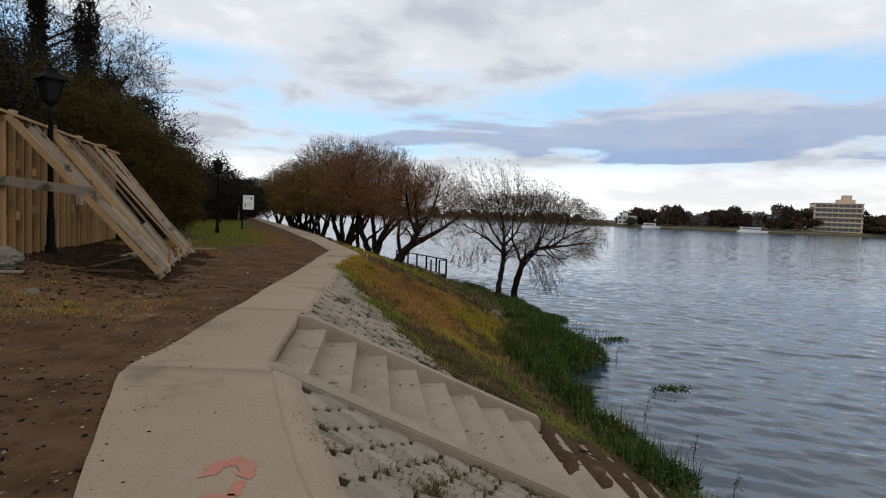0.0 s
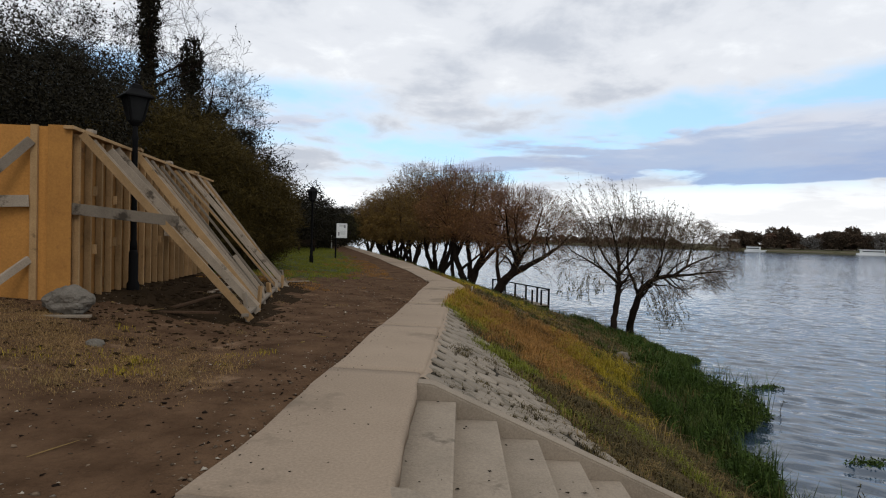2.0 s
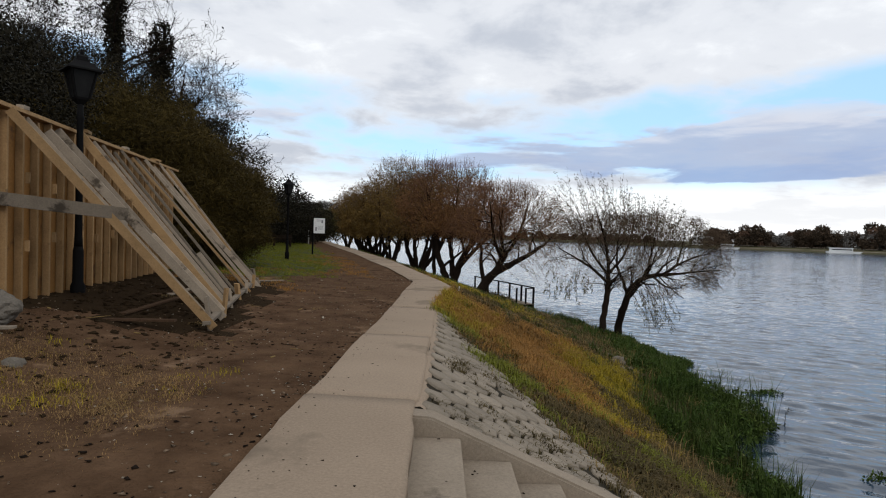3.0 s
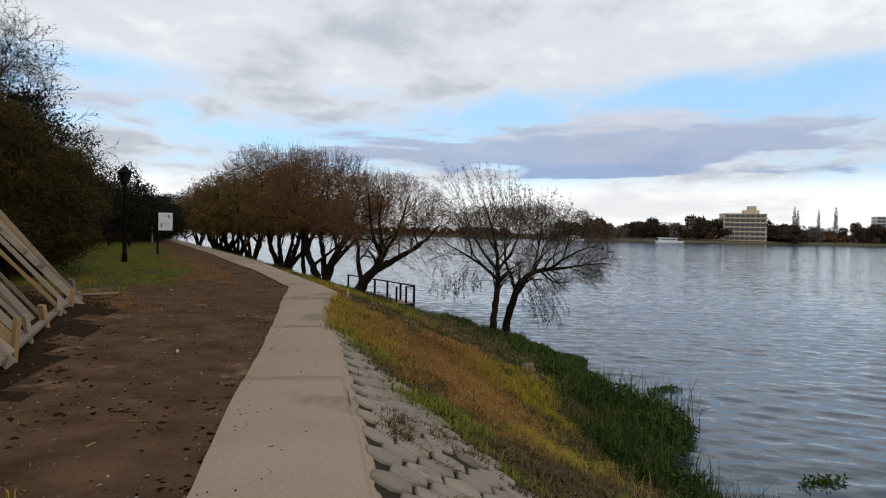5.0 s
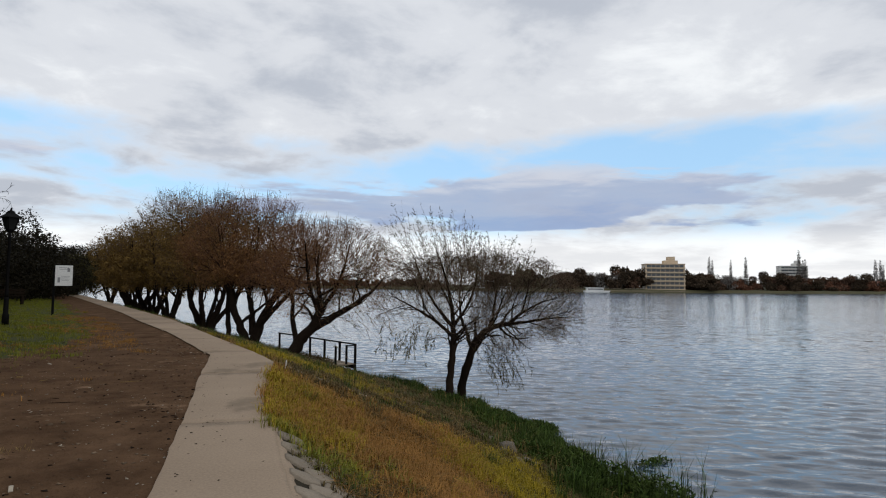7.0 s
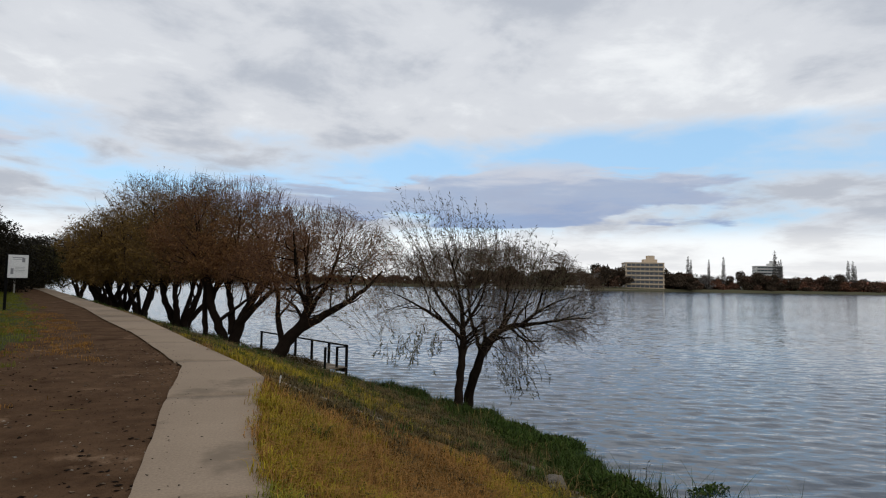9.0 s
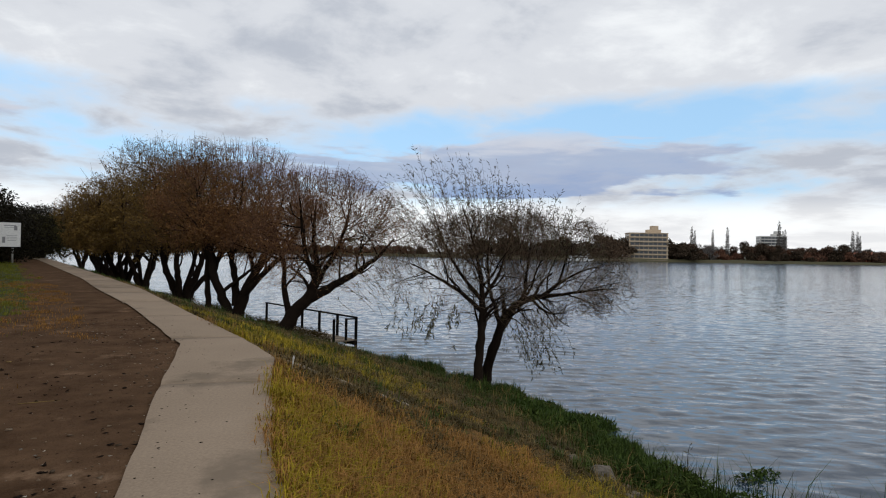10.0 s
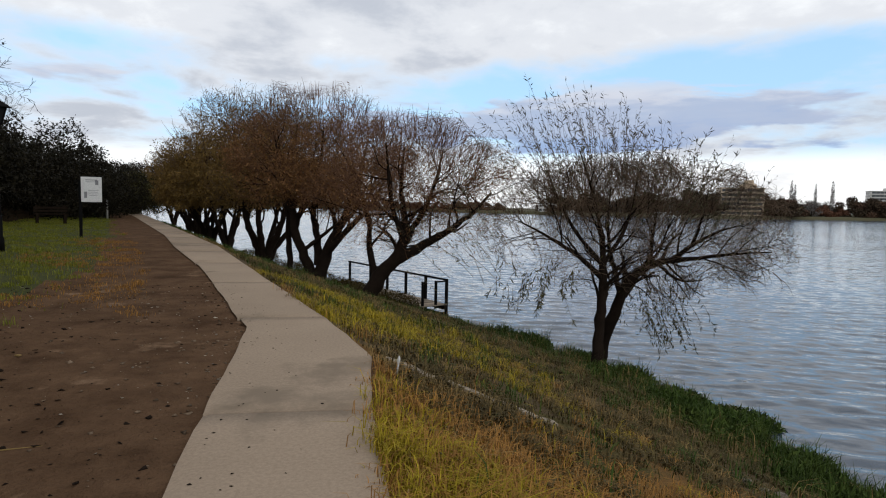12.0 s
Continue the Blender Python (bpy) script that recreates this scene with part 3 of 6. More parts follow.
def tree(name, x, y, z, turn, seed, stems, spec, hull, twig, leaf=None, leaves=0, leaf_size=(0.09, 0.022), leaf_z=None, droop=0.6, label="", group="", stout=1.0):
    """A tree: trunk and limbs, a part for the twigs and one for the leaves that are left."""
    rng = np.random.default_rng(seed)
    stems = [refine(st, rng) for st in stems]
    levels, tips, limbs = grow(rng, stems, spec, hull)
    t = thing(name, x, y, z, turn, label, "tree", group)
    for st in stems:
        V, F = sweep([(st[:, :3], st[:, 3])], 9)
        mesh_part("stem", fast_mesh("stem", V, F, smooth=True), "bark", t)
    V, F = sweep(limbs, 6)
    tagged(mesh_part("branchwork", fast_mesh("branchwork", V, F, smooth=True), "bark", t), kind="stuff")
    fine = [s for lv in levels[max(1, len(spec) - 2) + 1:] for s in lv]
    fine = [(*s[:6], s[6] * stout, s[7] * stout) for s in fine]
    V, F = tubes(fine, 3)
    tagged(mesh_part("twig_mass", fast_mesh("twig_mass", V, F), twig, t), kind="stuff")
    if leaf and leaves:
        ends = np.array([p[-1 - int(rng.integers(0, 2))] for p in tips])
        pick = ends[rng.integers(0, len(ends), leaves)] + rng.normal(size=(leaves, 3)) * 0.10
        if leaf_z is not None:
            keep = rng.random(len(pick)) < np.clip((leaf_z[1] - pick[:, 2]) / (leaf_z[1] - leaf_z[0]), 0.06, 1)
            pick = pick[keep]
        V, F = leaf_cards(pick, leaf_size[0], leaf_size[1], rng, droop)
        tagged(mesh_part("leaf_mass", fast_mesh("leaf_mass", V, F), leaf, t), kind="stuff")
    return t


def lumps(rng, centres, per):
    """Points in the outer part of rounded masses; centres: rows x y z rx ry rz."""
    out = []
    for cx, cy, cz, rx, ry, rz in centres:
        n = int(per * (rx * ry + ry * rz + rx * rz))
        d = rng.normal(size=(n, 3))
        d /= np.linalg.norm(d, axis=1, keepdims=True)
        wob = 1 + 0.16 * np.sin(d[:, 0:1] * 7 + cx) * np.sin(d[:, 1:2] * 6 + cy) + 0.10 * np.sin(d[:, 2:3] * 13 + cz) + rng.normal(size=(n, 1)) * 0.05
        r = wob * rng.uniform(0.55, 1.0, (n, 1)) ** 0.4
        out.append(np.array([cx, cy, cz]) + d * r * np.array([rx, ry, rz]))
    return np.concatenate(out)


def bush(name, x, y, z, seed, centres, leaf, per=900, leaf_size=(0.13, 0.06), label="", stems=5):
    rng = np.random.default_rng(seed)
    t = thing(name, x, y, z, 0, label, "bush")
    segs = []
    for k in range(stems):
        c = centres[k % len(centres)]
        p = np.array([rng.normal() * 0.2, rng.normal() * 0.2, -0.4])
        e = np.array(c[:3]) + rng.normal(size=3) * 0.2
        m = (p + e) / 2 + rng.normal(size=3) * 0.15
        segs += [(*p, *m, 0.09, 0.06), (*m, *e, 0.06, 0.02)]
    V, F = tubes(segs, 6)
    tagged(mesh_part("branchwork", fast_mesh("branchwork", V, F), "bark", t), kind="stuff")
    pts = lumps(rng, centres, per)
    V, F = leaf_cards(pts, leaf_size[0], leaf_size[1], rng, 0.0)
    tagged(mesh_part("foliage", fast_mesh("foliage", V, F), leaf, t), kind="stuff")
    return t


# ---- walkway ----
JOINTS = [-38, -33, -28, -23, -18, -13, -8, -4.2, -1.1, 1.95, 5.02, 8.13, 11.24, 14.32, 17.76, 20.9, 24.0, 27.2, 30.4, 33.6, 36.8, 40, 43.5, 47, 51, 55, 59, 63, 68, 73, 78, 84, 90, 97, 104, 112, 121, 131, 142, 155, 170, 190, 215, 238]


def build_walkway():
    root = tagged(new("walkway"), "pale concrete riverside footpath with worn edges and joints", "footpath", kind="structure")
    rng = np.random.default_rng(5)
    for y0, y1 in zip(JOINTS, JOINTS[1:]):
        n = max(3, int((y1 - y0) / 0.22)) if y1 < 30 else 4
        ys = np.linspace(y0 + 0.009, y1 - 0.009, n + 1)
        rough_l = np.convolve(rng.normal(size=n + 5), np.ones(5) / 5, "valid") * (0.022 if y1 < 30 else 0.0)
        rough_r = np.convolve(rng.normal(size=n + 5), np.ones(5) / 5, "valid") * (0.028 if y1 < 30 else 0.0)
        lx, rx = x_left(ys) + rough_l, x_right(ys) + rough_r
        lift = rng.uniform(-0.0015, 0.0015)
        V, F = [], []
        for k in range(n + 1):
            # joints run square to the walk: skew the ends a little
            V += [(lx[k], ys[k], -0.008 + lift), (lx[k] + 0.05, ys[k], 0.002 + lift), (rx[k] - 0.04, ys[k], 0.002 + lift), (rx[k], ys[k], -0.012 + lift),
                  (rx[k], ys[k], -0.14), (lx[k], ys[k], -0.14)]
        for k in range(n):
            a = 6 * k
            for j in range(5):
                F.append((a + j, a + j + 1, a + 7 + j, a + 6 + j))
        F.append((0, 5, 4, 3))
        F.append((6 * n + 3, 6 * n + 4, 6 * n + 5, 6 * n))
        F.append((0, 3, 2, 1))
        F.append((6 * n, 6 * n + 1, 6 * n + 2, 6 * n + 3))
        mesh_part("slab", fast_mesh("slab", V, F), "concrete", root)


build_walkway()

# ---- steps down to the water ----
STAIR = pose(-1.71, 6.56, 0, 0, 0, 6.5)
TREAD, RISER, STAIR_W, STEPS = 0.405, 0.18, 2.42, 12


def build_stairs():
    root = tagged(new("stairs"), "concrete steps from the path down the bank, lowest ones buried", "steps", kind="structure")
    root.matrix_world = STAIR
    rng = random.Random(3)
    for k in range(STEPS):
        bm = box(bmesh.new(), TREAD + 0.12, STAIR_W, 0.30, None, 0.018)
        for v in bm.verts:
            v.co.z += 0.006 * math.sin(v.co.y * 5 + k)
        part("step", bm, "step", root, "", pose(TREAD * (k + 0.5) - 0.11, 0, -RISER * (k + 1) - 0.30 + rng.uniform(-0.008, 0.008), 0, rng.uniform(-0.6, 1.2), 0))
    # flank walls with their tops on the slope of the bank
    for sy, w, n, drop in ((STAIR_W / 2 + 0.11, 0.22, 8.3, 0.02), (-STAIR_W / 2 - 0.14, 0.28, 12.5, 0.0)):
        bm = bmesh.new()
        L = n * TREAD
        z1 = -L * RISER / TREAD
        prof = [(-0.05, 0.0 - drop), (0.12, -0.01 - drop), (L, z1 + 0.06), (L + 0.03, z1 - 0.75), (-0.05, -0.8)]
        a = [bm.verts.new((x, sy - w / 2, z)) for x, z in prof]
        b = [bm.verts.new((x, sy + w / 2, z)) for x, z in prof]
        bm.faces.new(a)
        bm.faces.new(list(reversed(b)))
        for k in range(5):
            bm.faces.new((a[k], b[k], b[(k + 1) % 5], a[(k + 1) % 5]))
        bmesh.ops.recalc_face_normals(bm, faces=bm.faces[:])
        bmesh.ops.bevel(bm, geom=bm.edges[:], offset=0.018, segments=2, affect="EDGES")
        part("flank_wall", bm, "step", root)


build_stairs()


# ---- timber formwork on the left ----
def build_formwork():
    root = thing("formwork", -7.2, 9.5, 0.35, 17, "new timber and plywood formwork wall propped by slanting braces", "formwork")
    rng = random.Random(11)
    L, H = 7.9, 2.42
    for k in range(7):   # sheets along the river side
        y0, y1 = k * L / 7 + 0.004, (k + 1) * L / 7 - 0.004
        # darker copy of the ply: shade behind the studs is in its colour
        box_part("sheet", 0.02, y1 - y0, H, pose(-0.02, (y0 + y1) / 2, 0, 0, 0, 0), "shaded_ply", root, 0.002)
    for k in range(3):   # sheets at the end that faces along the path
        box_part("sheet", 1.0, 0.02, H + 0.04, pose(-0.56 - 1.01 * k, -0.03, 0), "ply", root, 0.002)
    box_part("corner_board", 0.30, 0.03, H + 0.06, pose(-0.10, -0.062, 0), "ply", root, 0.003, "wide orange plywood corner board")
    for k in range(21):
        y = 0.12 + k * 0.375 + rng.uniform(-0.03, 0.03)
        if y < L:
            box_part("stud", 0.09, 0.045, H - rng.uniform(0.0, 0.06), pose(0.04, y, 0, 0, 0, rng.uniform(-2, 2)), "timber", root, 0.004)
        if k % 2:
            for zz in (0.75, 1.55):
                box_part("tie", 0.05, 0.03, 0.14, pose(0.11, y + 0.06, zz + rng.uniform(-0.1, 0.1)), "timber", root, 0.003)
    for x in (-0.42, -1.3, -2.1, -2.9):
        box_part("stud", 0.09, 0.05, H + 0.05, pose(x, -0.07, 0), "timber", root, 0.004)
    box_part("top_plate", 0.13, L + 0.3, 0.05, pose(0.04, L / 2, H + 0.002), "timber", root, 0.004, "pale top plate")
    # braces lean close together, of odd boards with uneven ends
    for k in range(16):
        y0 = 0.06 if k == 0 else 0.15 + k * 0.48 + rng.uniform(-0.12, 0.12)
        y1 = y0 + 0.55 - 0.035 * k + (rng.uniform(-0.16, 0.16) if k else 0)
        cut = rng.uniform(0.0, 0.10) if k % 4 else 0.0
        w, h = (0.045, 0.11) if k == 0 else (rng.uniform(0.035, 0.05), rng.choice((0.045, 0.06, 0.08, 0.10, 0.12)))
        foot = Vector((2.38 - 0.012 * k + (rng.uniform(-0.20, 0.12) if k else 0), y1, -0.30))
        top = Vector((0.10, y0, H - 0.02 + rng.uniform(-0.10, 0.03)))
        foot = foot.lerp(top, cut * 0.4)
        top = top + (top - foot) * rng.uniform(-0.02, 0.03)
        part("brace", beam(bmesh.new(), foot, top, w, h, 0.004), "timber" if k in (0, 4, 9, 14) else "grey_timber", root)
        if k in (2, 7, 12):   # a short doubling board near the foot
            side = Vector((0.03, 0.07, 0.05))
            part("brace", beam(bmesh.new(), foot.lerp(top, 0.02) + side, foot.lerp(top, rng.uniform(0.3, 0.55)) + side, 0.035, 0.08, 0.004), "grey_timber", root)
    for k in range(4):   # short blocks nailed along the top plate
        yy = 0.5 + 1.9 * k
        box_part("block", rng.uniform(0.08, 0.14), rng.uniform(0.12, 0.3), 0.05, pose(0.07 + rng.uniform(-0.03, 0.05), yy, H + 0.055, 0, rng.uniform(-4, 10), rng.uniform(-12, 12)), "timber" if k % 2 else "grey_timber", root, 0.004)
    part("tie_board", beam(bmesh.new(), (-0.02, -0.02, 1.34), (1.35, 0.36, 1.20), 0.03, 0.16, 0.004), "grey_timber", root, "grey horizontal tie board")
    part("foot_board", beam(bmesh.new(), (2.30, 0.5, -0.22), (2.15, 7.2, -0.16), 0.10, 0.045, 0.004), "grey_timber", root)
    for k in range(7):   # short stakes at the feet
        yy = 0.75 + k * 1.0
        part("stake", beam(bmesh.new(), (2.32 - 0.02 * k, yy, -0.45), (2.30 - 0.02 * k + rng.uniform(-0.08, 0.08), yy + rng.uniform(-0.1, 0.1), rng.uniform(-0.05, 0.14)), 0.11 if k % 3 == 0 else 0.06, 0.05, 0.003), "timber" if k % 2 else "grey_timber", root)
    part("end_brace", beam(bmesh.new(), (-1.9, -1.7, -0.15), (-0.44, -0.12, 2.25), 0.05, 0.12, 0.004), "grey_timber", root)
    part("end_brace", beam(bmesh.new(), (-0.95, -1.1, -0.12), (-0.46, -0.10, 0.62), 0.05, 0.10, 0.004), "grey_timber", root)
    part("end_tie", beam(bmesh.new(), (-0.46, -0.12, 1.42), (-2.6, -0.55, 1.30), 0.03, 0.16, 0.004), "grey_timber", root)
    box_part("meter_box", 0.10, 0.22, 0.30, pose(0.16, 3.9, 0.95), "grey_timber", root, 0.01)


build_formwork()


def boulder(x, y, z, r, seed, label):
    bm = bmesh.new()
    bmesh.ops.create_icosphere(bm, subdivisions=4 if r > 0.15 else 2, radius=r)
    for v in bm.verts:
        d = noise.noise(v.co * (1.3 / r) + Vector((seed, 0, 0))) * 0.34 + noise.noise(v.co * (3.5 / r)) * 0.13 + noise.noise(v.co * (9 / r)) * 0.06
        v.co *= 1 + d
        v.co.z *= 0.72
    ob = part("boulder", bm, "rock")
    ob.matrix_world = pose(x, y, z)
    tagged(ob, label, "boulder")


boulder(-6.80, 9.05, 0.45, 0.27, 4.0, "rough grey boulder beside the plywood corner")


# ---- street lamps ----
def street_lamp(x, y, z, group="riverside lamps", label="black iron street lamp with a four-sided lantern head"):
    t = thing("street_lamp", x, y, z, 8, label, "street lamp", group)
    part("base", turned(bmesh.new(), [(0.10, -0.15), (0.10, 0.16), (0.075, 0.22), (0.072, 0.68), (0.06, 0.75)], 16), "iron", t)
    part("pole", turned(bmesh.new(), [(0.06, 0.74), (0.055, 0.86), (0.048, 0.92), (0.043, 2.6), (0.058, 2.65), (0.043, 2.70), (0.04, 2.86)], 14), "iron", t)
    part("cradle", turned(bmesh.new(), [(0.04, 2.84), (0.12, 2.92), (0.13, 2.95)], 4), "iron", t)
    glass = part("lantern", turned(bmesh.new(), [(0.125, 2.95), (0.225, 3.33)], 4), "lamp_glass", t, "dusty lantern glass")
    for k in range(4):
        a = math.pi / 2 * k
        part("bar", beam(bmesh.new(), (0.13 * math.cos(a), 0.13 * math.sin(a), 2.94), (0.235 * math.cos(a), 0.235 * math.sin(a), 3.34), 0.03, 0.03), "iron", glass)
    part("cap", turned(bmesh.new(), [(0.33, 3.33), (0.32, 3.355), (0.13, 3.48), (0.10, 3.55), (0.035, 3.58), (0.03, 3.62), (0.004, 3.67)], 4), "iron", t)
    return t


street_lamp(-7.52, 11.3, 0.32)
lamp_b = street_lamp(-11.4, 29.8, 0.15)
for m in (pose(-24.2, 61, 0.1, 0, 0, 20),):
    copy_thing(lamp_b, m)


def build_sign():
    t = thing("notice_board", -12.4, 36.4, 0.05, 12, "pale notice board on a dark post on the grass", "sign")
    box_part("post", 0.09, 0.09, 2.15, pose(0, 0, -0.2), "iron", t)
    b = box_part("board", 0.64, 0.03, 0.88, pose(0.36, -0.06, 1.18), "white", t, 0.004, "faded white printed board")
    rng = random.Random(2)
    for x, z, w, h in ((0.17, 0.60, 0.10, 0.16), (-0.18, 0.14, 0.09, 0.22), (0.0, 0.76, 0.36, 0.025), (-0.02, 0.70, 0.30, 0.015), (0.06, 0.40, 0.32, 0.012), (0.06, 0.34, 0.30, 0.012), (0.06, 0.28, 0.33, 0.012), (0.06, 0.22, 0.26, 0.012)):
        box_part("print_bar", w, 0.004, h, pose(x, -0.017, z), "print", b, 0)
    box_part("frame", 0.68, 0.02, 0.03, pose(0.36, -0.06, 1.148), "iron", t, 0.003)
    box_part("frame", 0.68, 0.02, 0.03, pose(0.36, -0.06, 2.062), "iron", t, 0.003)


build_sign()


def build_bench():
    t = thing("bench", -18.4, 47.0, 0.1, 30, "low dark bench on the grass", "bench")
    for k in range(3):
        box_part("slat", 1.5, 0.11, 0.05, pose(0, -0.14 + 0.14 * k, 0.42), "bark", t)
    for x in (-0.6, 0.6):
        box_part("leg", 0.12, 0.40, 0.60, pose(x, 0, -0.18), "bark", t)
    for k in range(2):
        box_part("back_slat", 1.5, 0.04, 0.11, pose(0, 0.22, 0.55 + 0.16 * k), "bark", t)
    for x in (-0.6, 0.6):
        box_part("back_post", 0.08, 0.04, 0.60, pose(x, 0.26, 0.30), "bark", t)


build_bench()
_mk = thing("marker_post", -20.8, 60, 0.0, 0, "thin white marker post beside the path", "post")
part("post", turned(bmesh.new(), [(0.06, -0.2), (0.06, 1.3), (0.03, 1.36)], 10), "white", _mk)
box_part("band", 0.125, 0.125, 0.10, pose(0, 0, 0.9), "iron", _mk, 0.01)


# ---- landing stage along the shore ----
def build_dock():
    t = thing("landing_stage", 0.33, 34.0, -2.06, 27.5, "dark timber landing stage with a rail, standing in the river", "jetty")
    L, W = 7.6, 1.05      # local y runs away along the shore, x to the bank is minus
    for k in range(42):
        y = 0.09 + k * 0.18
        box_part("deck_board", W, 0.16, 0.035, pose(-W / 2, y, -0.03), "grey_timber", t, 0.003)
    for x in (-0.08, -W + 0.08):
        box_part("bearer", 0.08, L, 0.15, pose(x, L / 2, -0.19), "bark", t, 0.005)
    for y, h in ((0.06, 0.86), (1.35, 0.86), (2.7, 0.86), (4.1, 0.86), (5.5, 0.86), (7.4, 0.86)):
        box_part("post", 0.085, 0.085, h + 1.7, pose(-0.0, y, -1.7), "iron", t, 0.006)
        box_part("pile", 0.10, 0.10, 1.6, pose(-W + 0.02, y, -1.75), "iron", t, 0.006)
    part("top_rail", beam(bmesh.new(), (0, 0.02, 0.84), (0, 7.5, 0.84), 0.07, 0.06, 0.004), "iron", t)
    part("end_rail", beam(bmesh.new(), (0, 0.05, 0.80), (-0.42, 0.05, 0.80), 0.05, 0.05, 0.004), "iron", t)
    box_part("post", 0.075, 0.075, 0.95, pose(-0.45, 0.06, -0.12), "iron", t, 0.006)
    box_part("post", 0.075, 0.075, 0.95, pose(-W + 0.06, 0.06, -0.12), "iron", t, 0.006)
    part("cross_tie", beam(bmesh.new(), (0, 0.06, -0.32), (-W, 0.06, -0.32), 0.06, 0.10, 0.004), "iron", t)
    for y in (1.35, 2.7, 4.1):
        part("cross_tie", beam(bmesh.new(), (0, y, -0.32), (-W, y, -0.32), 0.06, 0.10, 0.004), "iron", t)
    part("waling", beam(bmesh.new(), (0.05, 0.02, -0.42), (0.05, 7.5, -0.42), 0.06, 0.12, 0.004), "iron", t)
    part("gangplank", beam(bmesh.new(), (-W + 0.1, 4.6, 0.05), (-3.3, 3.6, 0.34), 0.45, 0.05, 0.004), "grey_timber", t, "pale plank to the bank")


build_dock()


# ---- trees on the bank ----
WILLOW = [(1.8, 0.28, 1.0, 2.3, 6, 1.0, 0.02, 0.16), (4.0, 0.2, 1.0, 1.4, 5, 0.85, 0.05, 0.17), (5.4, 0.15, 1.0, 0.95, 4, 0.70, 0.07, 0.17), (4.6, 0.1, 1.0, 0.6, 3, 0.6, 0.06, 0.17)]
FINE_WILLOW = [(2.2, 0.28, 1.0, 1.9, 6, 1.0, 0.02, 0.18), (4.8, 0.2, 1.0, 1.2, 5, 0.9, 0.05, 0.19), (6.2, 0.15, 1.0, 0.85, 4, 0.75, 0.07, 0.19), (5.2, 0.1, 1.0, 0.55, 3, 0.65, 0.06, 0.18)]
FAR_WILLOW = [(1.8, 0.28, 1.0, 2.3, 5, 1.0, 0.02, 0.16), (3.4, 0.2, 1.0, 1.4, 4, 0.85, 0.05, 0.17), (4.0, 0.15, 1.0, 1.0, 3, 0.70, 0.07, 0.17)]


def shoots(name, t, rng, rows, bend, leaf, per, size, twig="twig", r0=0.009):
    """Long single twigs with leaves along them; rows of (start, direction, length)."""
    segs, pts, dirs = [], [], []
    for p, d, length in rows:
        m = 6
        p, d = np.array(p, float), np.array(d, float)
        for j in range(m):
            d = d / np.linalg.norm(d)
            q = p + d * length / m
            segs.append((*p, *q, r0 * (1 - 0.13 * j), r0 * (0.87 - 0.13 * j)))
            for _ in range(int(per * (0.3 + 0.28 * j) + rng.random())):
                pts.append(p + (q - p) * rng.random())
                dirs.append(d + rng.normal(size=3) * 0.45 + np.array(bend) * 2.0)
            p, d = q, d + np.array(bend) + rng.normal(size=3) * 0.07
    V, F = tubes(segs, 3)
    tagged(mesh_part(name, fast_mesh(name, V, F), twig, t), kind="stuff")
    if pts:
        dirs = np.array(dirs)
        dirs /= np.linalg.norm(dirs, axis=1, keepdims=True)
        V, F = leaf_cards(np.array(pts), size[0], size[1], rng, 0.1, dirs)
        tagged(mesh_part("leaf_mass", fast_mesh("leaf_mass", V, F), leaf, t), kind="stuff")


_crown = dome(0.6, -0.7, 3.55, 3.6, 2.6, 1.6)


def lone_crown(p):
    """Shoots stand up in the upper crown and hang in the lower."""
    return _crown(p) + np.array([0, 0, 0.06 if p[2] > 2.8 else 0.0])


